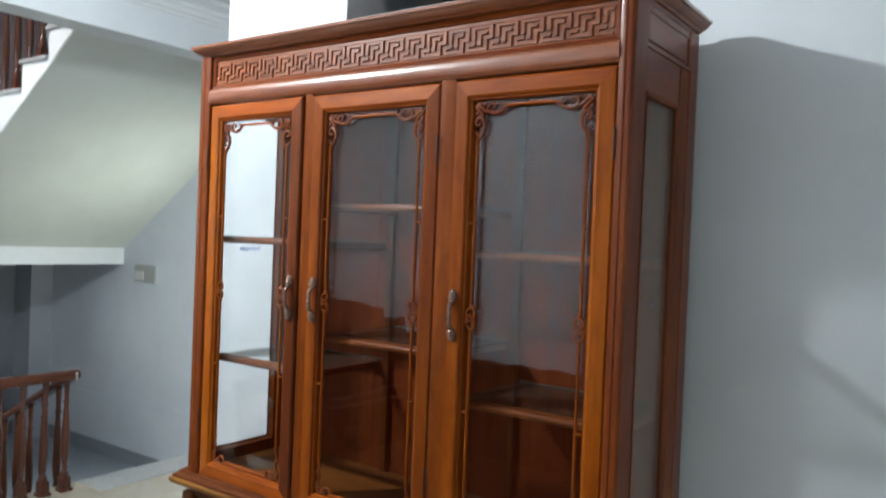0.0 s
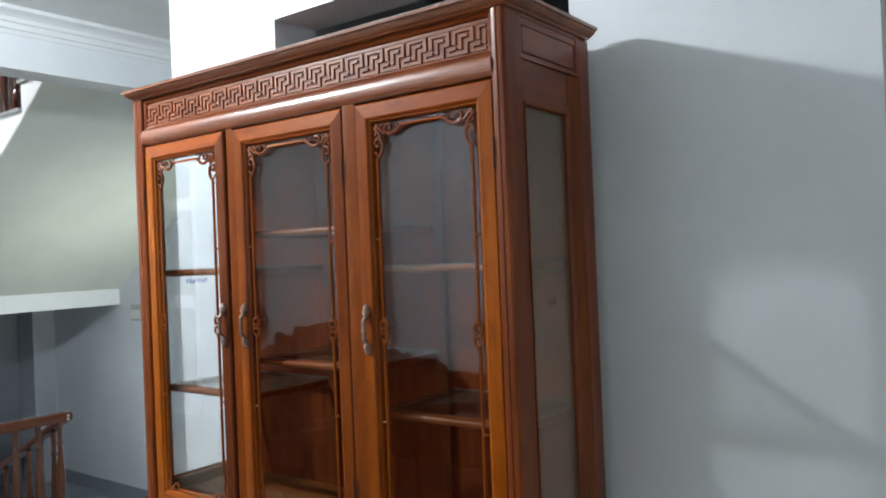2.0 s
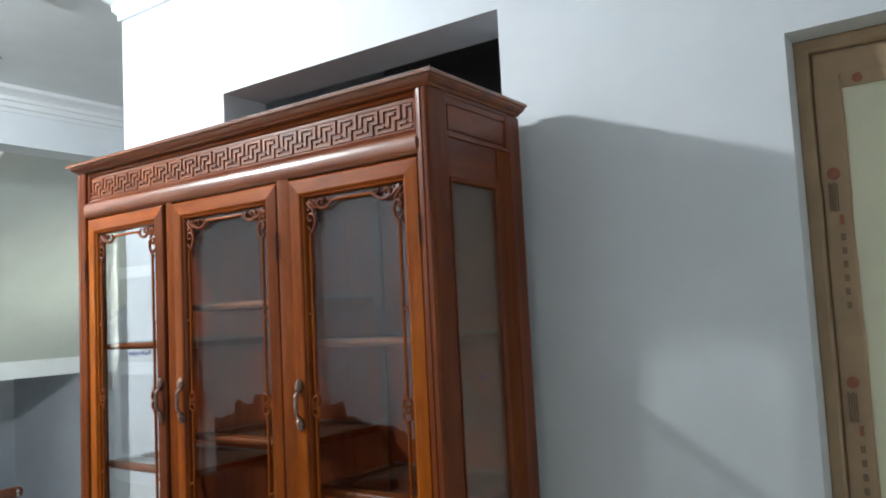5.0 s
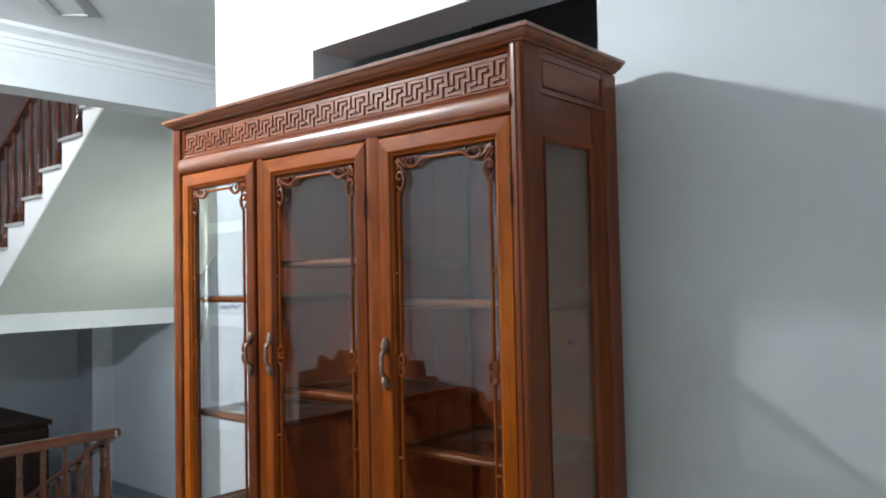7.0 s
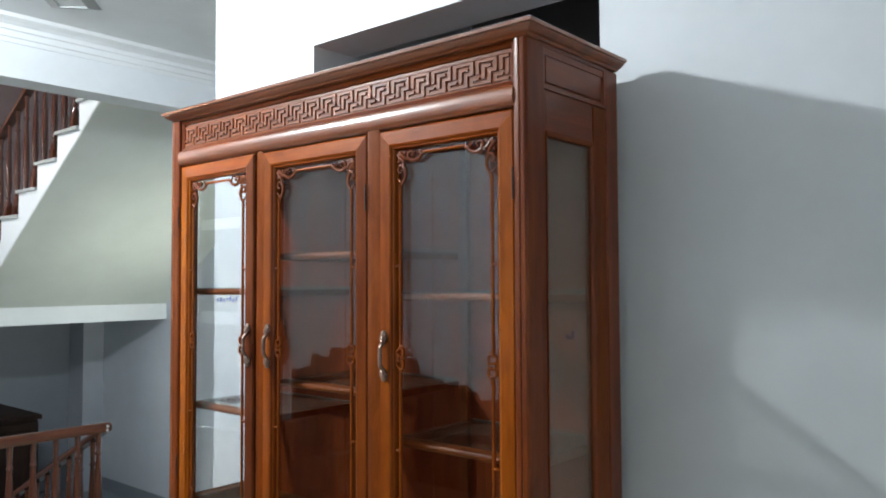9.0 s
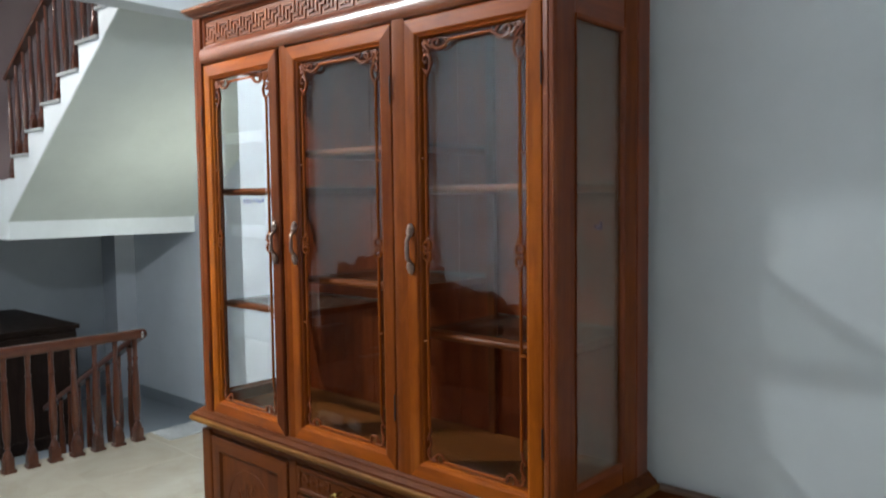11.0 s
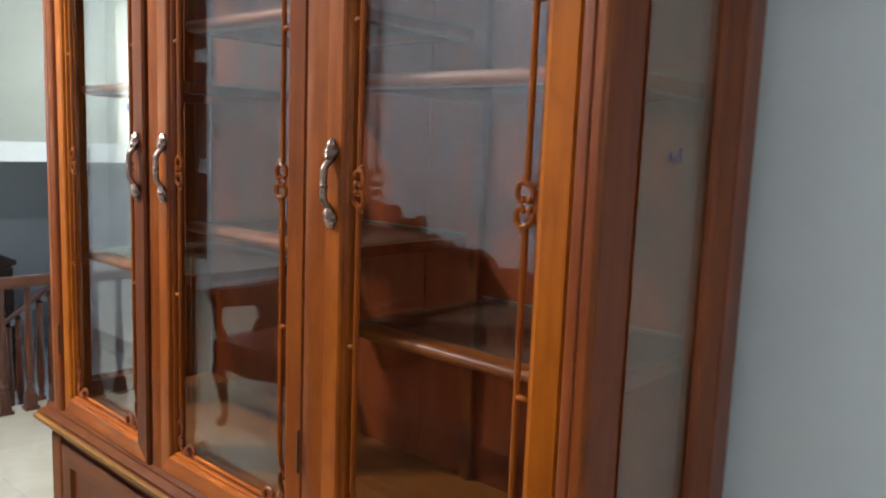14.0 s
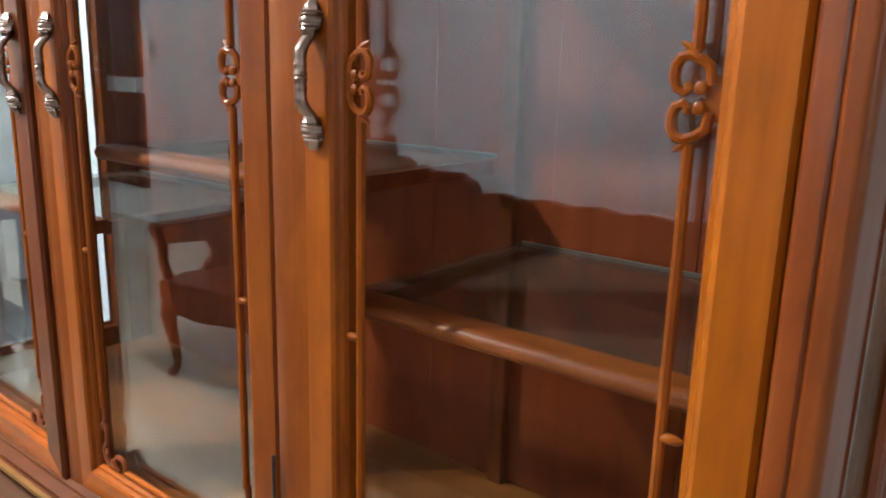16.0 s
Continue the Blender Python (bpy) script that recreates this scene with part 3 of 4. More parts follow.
part("inner_floor", box(XL + 0.03, XR - 0.03, 0.045, YB - 0.02, 0.864, 0.876), wood_floor_in, cab, "pale plank floor inside the cabinet")
n = 7
for k in range(n):
    w = (XR - XL - 0.06) / n
    part("back_plank", box(XL + 0.03 + k * w + 0.0004, XL + 0.03 + (k + 1) * w - 0.0004, YB - 0.018 - 0.0008 * (k % 2), YB - 0.008, 0.872, TOP - 0.028), wood_in_v, cab)
for x in (-0.885, -0.432):
    part("inner_back_post", box(x - 0.012, x + 0.012, YB - 0.036, YB - 0.019, 0.876, TOP - 0.03, 0.004), wood_low_v, cab)
    part("inner_front_post", box(x - 0.014, x + 0.010, 0.030, 0.040, 0.876, 1.99, 0.003), wood_in_v, cab)

# frieze with key fret
part("frieze_board", box(XL + 0.046, 0.004, 0.012, 0.03, 2.028, TOP), wood_frieze, cab)
part("frieze_moulding", frame_sides([(0, 0.013), (0, 0.004), (0.006, 0.002), (0.012, 0.006), (0.014, 0.013)], front, XL + 0.046, 0.004, 2.030, TOP), [wood_red_v, wood_red_h], cab)
rail = bmesh.new()
half = [(0.03, 1.985)] + [(0.004 - 0.0145 * math.sin(math.pi * k / 16) ** 0.8, 2.009 - 0.024 * math.cos(math.pi * k / 16)) for k in range(17)] + [(0.03, 2.033)]
part("round_rail", prism(half, 0, XL + 0.046, 0.004, rail), wood_frieze, cab, "polished half-round rail under the frieze", True)
UNIT = 1.277 / 19.5
fx0, fz0, fz1 = -1.292, 2.048, 2.104


ROWS = (".#######", ".#.....#", ".#.###.#", ".#.#...#", ".#.#.###", "...#.#..", "##.#.#.#", ".....#.#", "######.#")
cw, ch, GAP = UNIT / 8, (fz1 - fz0) / 9, 0.04
raised = np.zeros((27, 24), bool)
for r, line in enumerate(ROWS):
    for c, mark in enumerate(line):
        if mark == "#":
            raised[max(0, 3 * r - 1):3 * r + 4, max(0, 3 * c - 1):3 * c + 4] = True
lines_x = [fx0 + cw * (c // 3 + (0, GAP, 1 - GAP)[c % 3]) for c in range(25)]
lines_z = [fz1 - ch * (r // 3 + (0, GAP, 1 - GAP)[r % 3]) for r in range(28)]


def fret_motif(columns):
    """The raised ridges of one repeat, cut off after some of its columns."""
    bm, corner, wide = bmesh.new(), {}, 3 * columns

    def vertex(r, c, y):
        if (r, c, y) not in corner:
            corner[r, c, y] = bm.verts.new((lines_x[c], y, lines_z[r]))
        return corner[r, c, y]

    for r in range(27):
        for c in range(wide):
            if raised[r, c]:
                bm.faces.new([vertex(r + a, c + b, 0.0060) for a, b in ((0, 0), (1, 0), (1, 1), (0, 1))])
                for dr, dc, a, b in ((-1, 0, (0, 1), (0, 0)), (1, 0, (1, 0), (1, 1)), (0, -1, (0, 0), (1, 0)), (0, 1, (1, 1), (0, 1))):
                    rr, cc = r + dr, c + dc
                    if not (0 <= rr < 27 and 0 <= cc < wide and raised[rr, cc]):
                        bm.faces.new((vertex(r + a[0], c + a[1], 0.0060), vertex(r + a[0], c + a[1], 0.0125), vertex(r + b[0], c + b[1], 0.0125), vertex(r + b[0], c + b[1], 0.0060)))
    return bm


motif = part("fret_motif", fret_motif(8), wood_fret, cab, "raised key-fret carving")
for k in range(1, 19):
    ob = new("fret_motif", motif.data)
    ob.matrix_basis = Matrix.Translation((k * UNIT, 0, 0))
    under(ob, cab)
last = part("fret_motif", fret_motif(4), wood_fret, cab)
last.matrix_basis = Matrix.Translation((19 * UNIT, 0, 0))
part("fret_border", frame_sides([(0, 0.0125), (0, 0.0085), (0.001, 0.0075), (0.003, 0.0075), (0.004, 0.0085), (0.004, 0.0125)], front, fx0 - 0.006, fx0 + 19.5 * UNIT + 0.006, fz0 - 0.0055, fz1 + 0.0055), [wood_fret, wood_fret], cab)

# crown
crown = [(-0.004, 2.130), (0.004, 2.130), (0.007, 2.134), (0.014, 2.137), (0.021, 2.142), (0.0245, 2.146), (0.0245, 2.148), (0.030, 2.149), (0.031, 2.156), (0.027, 2.159), (0.0, 2.160)]
part("crown_moulding", cornice_ring(crown, XL + 0.019, XR + 0.002, -0.006, YB - 0.012, 0.06, bmesh.new()), wood_frieze, cab, "stepped crown moulding")
part("crown_top", box(XL + 0.05, XR - 0.05, 0.05, YB - 0.02, 2.12, 2.156), wood_red_h, cab)

# doors
GLASS_Y = 0.021
FRAME = [(0, 0.03), (0, 0.004), (0.004, 0.0), (0.036, -0.002), (0.040, 0.000), (0.042, 0.004), (0.046, 0.005), (0.048, 0.009), (0.049, 0.021), (0.049, 0.0225), (0.040, 0.03)]


def rosette(bm, x, z, s):
    """Two C-scrolls that open towards the frame on side s, with curled ends, beads and a foot on the frame."""
    y = 0.007
    for k in (-1, 1):
        pts = [(0.006, 0.0225), (0.001, 0.0248), (-0.0045, 0.0235), (-0.0078, 0.0185), (-0.0082, 0.0115), (-0.0060, 0.0055), (-0.0015, 0.0034), (0.0016, 0.0060), (0.0004, 0.0092)]
        tube([(x + s * u, y - 0.001, z + k * v) for u, v in pts], [0.0032, 0.0035, 0.0037, 0.0037, 0.0037, 0.0035, 0.0033, 0.0031, 0.0026], 7, bm)
        ball((x + s * 0.0085, y - 0.001, z + k * 0.0058), 0.0046, (1, 0.8, 1), bm, 8)
        tube([(x + s * 0.004, y, z + k * 0.025), (x, y, z + k * 0.029), (x - s * 0.006, y, z + k * 0.0325)], [0.0040, 0.003, 0.0012], 6, bm)
        tube([(x + s * 0.006, y, z + k * 0.0235), (x + s * 0.013, y, z + k * 0.018), (x + s * 0.0145, y, z + k * 0.008)], [0.0036, 0.0036, 0.0036], 6, bm)
    box(x + s * 0.011, x + s * 0.0225, y, y + 0.005, z - 0.014, z + 0.014, 0.0015, bm)
    return bm


def scroll(bm, x, z, sx, sz):
    """A corner of scrolls that spread along both sides of the opening."""
    y = 0.010
    for swap in (0, 1):
        def at(a, b):
            return (x + sx * (a if not swap else b), y, z + sz * (b if not swap else a))
        tube([at(0.094, 0.0130), at(0.084, 0.0180), at(0.073, 0.0270), at(0.060, 0.0310), at(0.047, 0.0285), at(0.0385, 0.0205), at(0.0395, 0.0110), at(0.048, 0.0065), at(0.0565, 0.0100), at(0.0555, 0.0175), at(0.050, 0.0180)], [0.0034, 0.0040, 0.0044, 0.0046, 0.0046, 0.0044, 0.0042, 0.0040, 0.0037, 0.0032, 0.0026], 7, bm)
        tube([at(0.041, 0.0250), at(0.033, 0.0250), at(0.025, 0.0190), at(0.019, 0.0110), at(0.010, 0.0040)], [0.0026, 0.0040, 0.0044, 0.0042, 0.0034], 7, bm)
        tube([at(0.080, 0.0195), at(0.078, 0.0120), at(0.070, 0.0050)], [0.0034, 0.0032, 0.0024], 7, bm)
        ball(at(0.028, 0.0085), 0.0048, (1, 0.7, 1), bm, 8)
    ball((x + sx * 0.012, y, z + sz * 0.012), 0.0065, (1, 0.7, 1), bm, 8)
    return bm


def low_scroll(bm, x, z, sx):
    """A lower corner: a curl that stands on the rail, a tall curl on the stile and a bud between."""
    def at(a, b):
        return (x + sx * a, 0.010, z + b)
    lean = [(math.cos(k), math.sin(k)) for k in [-0.6 + 0.42 * i for i in range(13)]]
    tube([at(0.062, 0.006), at(0.056, 0.005)] + [at(0.044 + 0.0125 * c, 0.0125 + 0.0105 * v) for c, v in lean], [0.0036] * 13 + [0.003, 0.0022], 7, bm)
    tube([at(0.034, 0.006), at(0.024, 0.004), at(0.014, 0.0065), at(0.008, 0.014), at(0.005, 0.026)], [0.0026, 0.0034, 0.0040, 0.0040, 0.0034], 7, bm)
    tube([at(0.005, 0.026), at(0.012, 0.032), at(0.016, 0.042), at(0.015, 0.056), at(0.009, 0.064), at(0.004, 0.058), at(0.006, 0.050)], [0.0034, 0.0036, 0.0038, 0.0038, 0.0036, 0.003, 0.0022], 7, bm)
    tube([at(0.010, 0.063), at(0.014, 0.073), at(0.014, 0.086)], [0.0034, 0.0036, 0.0038], 7, bm)
    ball(at(0.026, 0.011), 0.0052, (1, 0.7, 1), bm, 8)
    ball(at(0.013, 0.022), 0.0046, (1, 0.7, 1.3), bm, 8)
    return bm


def glass_door(x0, x1, hinge, handle_x, label, left_wood, right_wood):
    z0, z1 = 0.862, 1.981
    d = part("glass_door", frame_sides(FRAME, front, x0, x1, z0, z1, right=2), [left_wood, wood_door_h, right_wood], cab, label)
    a, b, c, e = x0 + 0.05, x1 - 0.05, z0 + 0.05, z1 - 0.05
    part("glass_pane", box(a - 0.004, b + 0.004, GLASS_Y, GLASS_Y + 0.004, c - 0.004, e + 0.004), door_glass, d, "clear glass with faint reflections")
    for x, s in ((a + 0.0140, 1), (b - 0.0140, -1)):
        for p0, p1 in ((c + 0.085, 1.400), (1.456, e - 0.085)):
            part("side_rod", tube([(x, 0.008, p0), (x, 0.008, p1)], 0.004, 8), wood_door_v, d, smooth=True)
        for zb in (1.208, 1.649):
            part("rod_bead", ball((x - s * 0.0075, 0.007, zb), 0.0043, (2.1, 0.9, 0.9), None, 8), wood_door_v, d, smooth=True)
        part("rosette", rosette(bmesh.new(), x + s * 0.0035, 1.428, -s), wood_door_v, d, "carved double-scroll rosette", True)
    for z, ends in ((c + 0.0065, 0.058), (e - 0.0125, 0.088)):
        part("level_rod", tube([(a + ends, 0.010, z), (b - ends, 0.010, z)], 0.0036, 8), wood_door_h, d, smooth=True)
    for x, sx in ((a, 1), (b, -1)):
        part("corner_scroll", scroll(bmesh.new(), x, e, sx, -1), wood_scroll, d, "carved corner scrollwork", True)
        part("corner_scroll", low_scroll(bmesh.new(), x, c, sx), wood_scroll, d, "carved corner curls", True)
    handle(d, handle_x, 1.370, 1.493, 0.0)
    for z in (1.820, 1.03):
        part("hinge", tube([(hinge, -0.0075, z - 0.034), (hinge, -0.0075, z - 0.030), (hinge, -0.0075, z + 0.030), (hinge, -0.0075, z + 0.034)], [0.0014, 0.0021, 0.0021, 0.0014], 8), iron, d, "dark metal pin hinge", True)
    return d


glass_door(-0.404, 0.0, 0.0015, -0.385, "closed glazed door with carved scrollwork", wood_door_v, wood_door_amber_lit)
glass_door(-0.872, -0.447, -0.4455, -0.844, "closed glazed door with carved scrollwork", wood_door_v, wood_door_brown)
ajar = glass_door(-1.303, -0.903, -1.3045, -0.926, "glazed door with carved scrollwork, not quite shut", wood_door_amber_lit, wood_door_plum_sheen)
ajar.matrix_basis = Matrix.Translation((-1.303, 0.0, 0.0)) @ Matrix.Rotation(radians(-1.3), 4, "Z") @ Matrix.Translation((1.303, 0.0, 0.0))
for x0, x1 in ((-0.4445, -0.404), (-0.9005, -0.872)):
    bm, rows, w = bmesh.new(), [], x1 - x0
    for u, d in ((0.0, 0.03), (0.0, 0.002), (0.0012, -0.0008), (0.0035, -0.0020), (w * 0.5, -0.0022), (w * 0.8, -0.0014), (w, -0.0004), (w + 0.006, 0.0006), (w + 0.006, 0.03)):
        rows.append((bm.verts.new((x0 + u, d, 0.866)), bm.verts.new((x0 + u, d, 1.978 if u > w else 1.986))))
    for (a, b), (c, e) in zip(rows, rows[1:] + rows[:1]):
        bm.faces.new((a, c, e, b))
    bm.faces.new([r[0] for r in rows][::-1])
    bm.faces.new([r[1] for r in rows])
    part("door_divider", bm, wood_door_brown, cab, "flat cover strip between the doors", True)
part("sill", box(XL + 0.046, 0.004, 0.002, 0.05, 0.855, 0.864), wood_red_h, cab)

# shelves: wooden frame with a glass inlay
for x0, x1, zs in ((-1.318, -0.905, (1.212, 1.579)), (-0.865, -0.452, (1.32, 1.682)), (-0.412, 0.006, (1.212, 1.573))):
    for z in zs:
        s = part("shelf", prism([(0.052 + 0.011 - 0.011 * math.cos(a), z + 0.002 + 0.0095 * math.sin(a)) for a in [-1.57 + 0.314 * k for k in range(11)]] + [(0.085, z + 0.0115), (0.085, z - 0.0075)], 0, x0, x1), wood_shelf, cab, "wood-framed glass shelf with a rounded front", True)
        part("shelf_side_rail", box(x0, x0 + 0.02, 0.08, 0.366, z - 0.010, z + 0.008), wood_in_v, s)
        part("shelf_side_rail", box(x1 - 0.02, x1, 0.08, 0.366, z - 0.010, z + 0.008), wood_in_v, s)
        part("shelf_back_rail", box(x0 + 0.02, x1 - 0.02, 0.349, 0.366, z - 0.008, z + 0.008), wood_in_v, s)
        part("shelf_pane", box(x0 + 0.003, x1 - 0.003, 0.082, 0.372, z + 0.0085, z + 0.0135), shelf_glass, s, "dusty clear glass shelf pane")
        part("pane_edge", box(x0 + 0.003, x1 - 0.003, 0.3722, 0.3745, z + 0.0085, z + 0.0138), glass_edge, s, "pale green polished glass edge")

# pen marks on the side panes (not readable)
rng, faint = random.Random(9), plain("faint_ink", (0.13, 0.12, 0.2), 0.8)
for gx, yy, zz, nn in ((XL + 0.0125, 0.16, 1.553, 7), (XR - 0.0125, 0.165, 1.488, 3)):
    for k in range(nn):
        z = zz + rng.uniform(-0.004, 0.004)
        part("pen_mark", box(gx - 0.0006, gx + 0.0006, yy + k * 0.0125, yy + k * 0.0125 + 0.006, z - 0.008, z + rng.uniform(0.0, 0.010)), ink if nn > 3 else faint, cab)


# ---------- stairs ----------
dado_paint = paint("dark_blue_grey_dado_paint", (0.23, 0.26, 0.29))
granite = paint("grey_granite", (0.36, 0.37, 0.37), 0.35, 0.3, 60.0, 0.05)
structure("landing_middle", box(WEST, -6.05, 1.0, BACK, 1.24, 1.74), wall_paint, "white half landing of the stairs", "landing")
body = [(-6.05, 1.40), (-3.63, 2.99), (-3.63, 3.19)]
for k in range(7, -3, -1):
    nx, nz = -5.534 + 0.325 * k, 2.111 + 0.18 * k
    if nx < -3.63:
        body += [(nx + 0.325 if nx + 0.325 < -3.63 else -3.63, nz), (nx, nz)]
body = [p for i, p in enumerate(body) if i < 3 or p[1] <= 3.19]
body += [(-6.05, 1.751)]
upper_flight = structure("stairs_upper", prism(body, 1, 1.0, BACK), wall_paint, "white plastered flight of stairs seen from below", "stairs")
for k in range(-1, 6):
    nx, nz = -5.534 + 0.325 * k, 2.111 + 0.18 * k
    part("tread", box(nx - 0.018, min(nx + 0.322, -3.635), 0.982, BACK - 0.004, nz - 0.018, nz + 0.006, 0.003), granite, upper_flight, "grey stone tread with a square nosing")
structure("stairs_soffit", prism([(-6.046, 1.394), (-3.632, 2.98), (-3.632, 2.988), (-6.046, 1.402)], 1, 1.004, BACK - 0.002), soffit_paint, "smooth off-white soffit under the upper flight", "soffit")
bm = bmesh.new()
for k in range(4):
    box(EDGE - 0.33 * (k + 1), EDGE - 0.33 * k, 1.0, BACK, -0.8 - 0.1 * k, -0.155 * (k + 1), bm=bm)
structure("stairs_lower", bm, granite, "grey steps going down", "stairs")
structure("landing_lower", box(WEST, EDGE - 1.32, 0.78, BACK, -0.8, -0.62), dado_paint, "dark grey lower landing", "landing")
structure("wall_pilaster", box(WEST, WEST + 0.32, BACK - 0.22, BACK, -0.62, 1.24), paint("grey_pilaster_paint", (0.385, 0.415, 0.46)), "square painted pilaster in the stairwell corner", "pilaster")
# Added wall, out of view; keeps lamplight off the area below the landing.
structure("wall_light_block", box(WEST, -6.6, 0.72, 0.78, -2.2, 1.24), wall_paint, "added wall under the half landing that blocks lamplight", "wall")
structure("floor_below", box(WEST, EDGE, -1.2, 1.0, -2.2, -2.1), granite, "floor of the storey below", "floor")
structure("wall_below", box(EDGE - 0.02, EDGE, -1.2, 1.0, -2.1, -0.2), wall_paint, "white edge of the stairwell", "wall")
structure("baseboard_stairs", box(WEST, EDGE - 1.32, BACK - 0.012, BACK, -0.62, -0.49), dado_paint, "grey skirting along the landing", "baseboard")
structure("trim_dado", box(WEST, EDGE - 0.4, BACK - 0.005, BACK, -0.49, -0.04), stair_paint, "smooth dado along the landing wall", "dado")
structure("trim_granite_edge", box(EDGE, EDGE + 0.26, 1.06, BACK, FZ - 0.011, FZ + 0.003), granite, "speckled grey stone strip at the stair head", "threshold")

TURNED = [(0.024, 0.0), (0.026, 0.075), (0.022, 0.095), (0.014, 0.108), (0.0125, 0.116), (0.018, 0.123), (0.018, 0.130), (0.013, 0.138), (0.017, 0.155), (0.0215, 0.19), (0.0235, 0.24), (0.0225, 0.31), (0.0195, 0.40), (0.0160, 0.47), (0.0130, 0.52), (0.0185, 0.528), (0.0185, 0.537), (0.0130, 0.546), (0.0145, 0.60), (0.0165, 0.66)]


def baluster(x, y, z, h, parent):
    k = h / 0.66
    bm = lathe([(1.02 * r, z + 0.02 + (v - 0.0) * k * 0.97) for r, v in TURNED], x, y, 14)
    box(x - 0.027, x + 0.027, y - 0.027, y + 0.027, z, z + 0.085, 0.004, bm)
    box(x - 0.034, x + 0.034, y - 0.036, y + 0.036, z, z + 0.018, 0.004, bm)
    return part("baluster", bm, wood_rail_v, parent, smooth=True)


rail_a = thing("stair_railing", (-3.75, 0, FZ), "dark varnished wooden railing at the stair edge", "railing", "stair railings")
y = 0.925
while y > -1.2:
    baluster(-3.75, y, FZ, 0.65, rail_a)
    y -= 0.1265
HAND = [(-0.030, 0.0), (-0.034, 0.006)] + [(-0.036 * math.cos(a), 0.022 + 0.036 * math.sin(a)) for a in [math.pi * k / 14 for k in range(15)]] + [(0.034, 0.006), (0.030, 0.0)]
part("handrail", prism([(-3.75 + u, 0.69 + v) for u, v in HAND], 1, -1.25, 0.98), wood_rail_y, rail_a, "rounded dark wooden handrail", True)
for z in (0.703, 0.725):
    part("screw_cap", ball((-3.7135, 0.962, z), 0.010, (0.4, 1, 1)), plain("bright_steel", (0.85, 0.85, 0.85), 0.12, 1.0), rail_a, "small bright metal cap", True)


def sloped_rail(name, label, y, xa, za, xb, zb, posts, base):
    r = thing(name, ((xa + xb) / 2, y, min(za, zb) - 0.7), label, "railing", "stair railings")
    bm, rings = bmesh.new(), []
    for x, z in ((xa, za), (xb, zb)):
        rings.append([bm.verts.new((x, y + u, z + v)) for u, v in HAND])
    n = len(HAND)
    for i in range(n):
        bm.faces.new((rings[0][i], rings[0][(i + 1) % n], rings[1][(i + 1) % n], rings[1][i]))
    bm.faces.new(rings[0])
    bm.faces.new(rings[1][::-1])
    part("handrail", bm, wood_rail_h, r, smooth=True)
    for x in posts:
        zb_ = base(x)
        top = za + (zb - za) * (x - xa) / (xb - xa)
        baluster(x, y, zb_, top - zb_, r)
    return r


sloped_rail("stair_railing", "dark varnished wooden railing going down the stairs", 1.0, -3.80, 0.68, -5.4, -0.08, [-3.98 - 0.165 * k for k in range(9)], lambda x: -0.155 * (1 + int((EDGE - x) / 0.33)) if x > EDGE - 1.32 else -0.62)
sloped_rail("stair_railing", "dark varnished wooden railing on the upper flight", 1.05, -6.05, 2.55, -3.66, 3.90, [-6.02 + 0.162 * k for k in range(15)], lambda x: 2.111 + 0.18 * math.floor((x + 5.534) / 0.325))

# cabinet on the lower landing
lc = thing("wooden_cabinet", (-6.86, 1.18, -0.62), "long dark brown wooden cabinet standing on the landing", "cabinet")
part("case", box(-7.62, -6.13, 0.806, 1.54, -0.62, 0.42, 0.008), wood_shaded, lc)
part("top", box(-7.63, -6.10, 0.80, 1.565, 0.42, 0.46, 0.008), wood_shaded, lc)
part("end_panel", frame_sides([(0, -6.118), (0.05, -6.116), (0.06, -6.124), (0.06, -6.132), (0, -6.132)], lambda u, v, d: (d, u, v), 0.82, 1.53, -0.56, 0.39), [wood_shaded, wood_shaded], lc)
for x0 in (-7.60, -7.11, -6.62):
    part("cabinet_door", frame_sides([(0, 1.552), (0.05, 1.554), (0.06, 1.546), (0.06, 1.538), (0, 1.538)], lambda u, v, d: (u, d, v), x0, x0 + 0.47, -0.56, 0.39), [wood_shaded, wood_shaded], lc)

# switch on the stair wall
sw = thing("light_switch", (-5.7, BACK, 1.17), "grey plastic switch plate on the stair wall", "light switch")
plate = plain("grey_plastic", (0.42, 0.43, 0.42), 0.4)
part("plate", box(-5.85, -5.53, BACK - 0.014, BACK, 1.09, 1.25, 0.004), plate, sw)
part("rocker", box(-5.83, -5.70, BACK - 0.024, BACK - 0.014, 1.11, 1.19, 0.003), plain("white_plastic", (0.75, 0.75, 0.73), 0.4), sw)

# ceiling panel and tube lamp
cp = thing("ceiling_light", (0, 0, 0), "white square-edged ceiling light with a short lit tube", "ceiling light")
# Frame grey holds the shade of a bevel turned from the lamp.
part("frame", frame_sides([(0, -0.001), (0.0, -0.004), (0.045, -0.016), (0.052, -0.017), (0.056, -0.010), (0.056, -0.001)], lambda u, v, d: (u, v, d), 0.0, 0.80, -0.12, 0.12), paint("shaded_lamp_frame", (0.40, 0.42, 0.43)), cp)
part("backing", box(0.05, 0.75, -0.068, 0.068, -0.008, -0.001), ceiling_paint, cp)
part("tube", tube([(0.44, 0.0, -0.016), (0.72, 0.0, -0.016)], 0.008, 10), glow("lit_small_tube", (0.95, 0.98, 1.0), 4.0), cp, "lit short tube", True)
cp.matrix_basis = pose(-3.03, 0.435, CEIL, 0, 0, -40)
ul = thing("ceiling_lamp", (-5.4, -0.7, CEIL + 1.6), "round white lamp over the stairwell", "ceiling lamp")
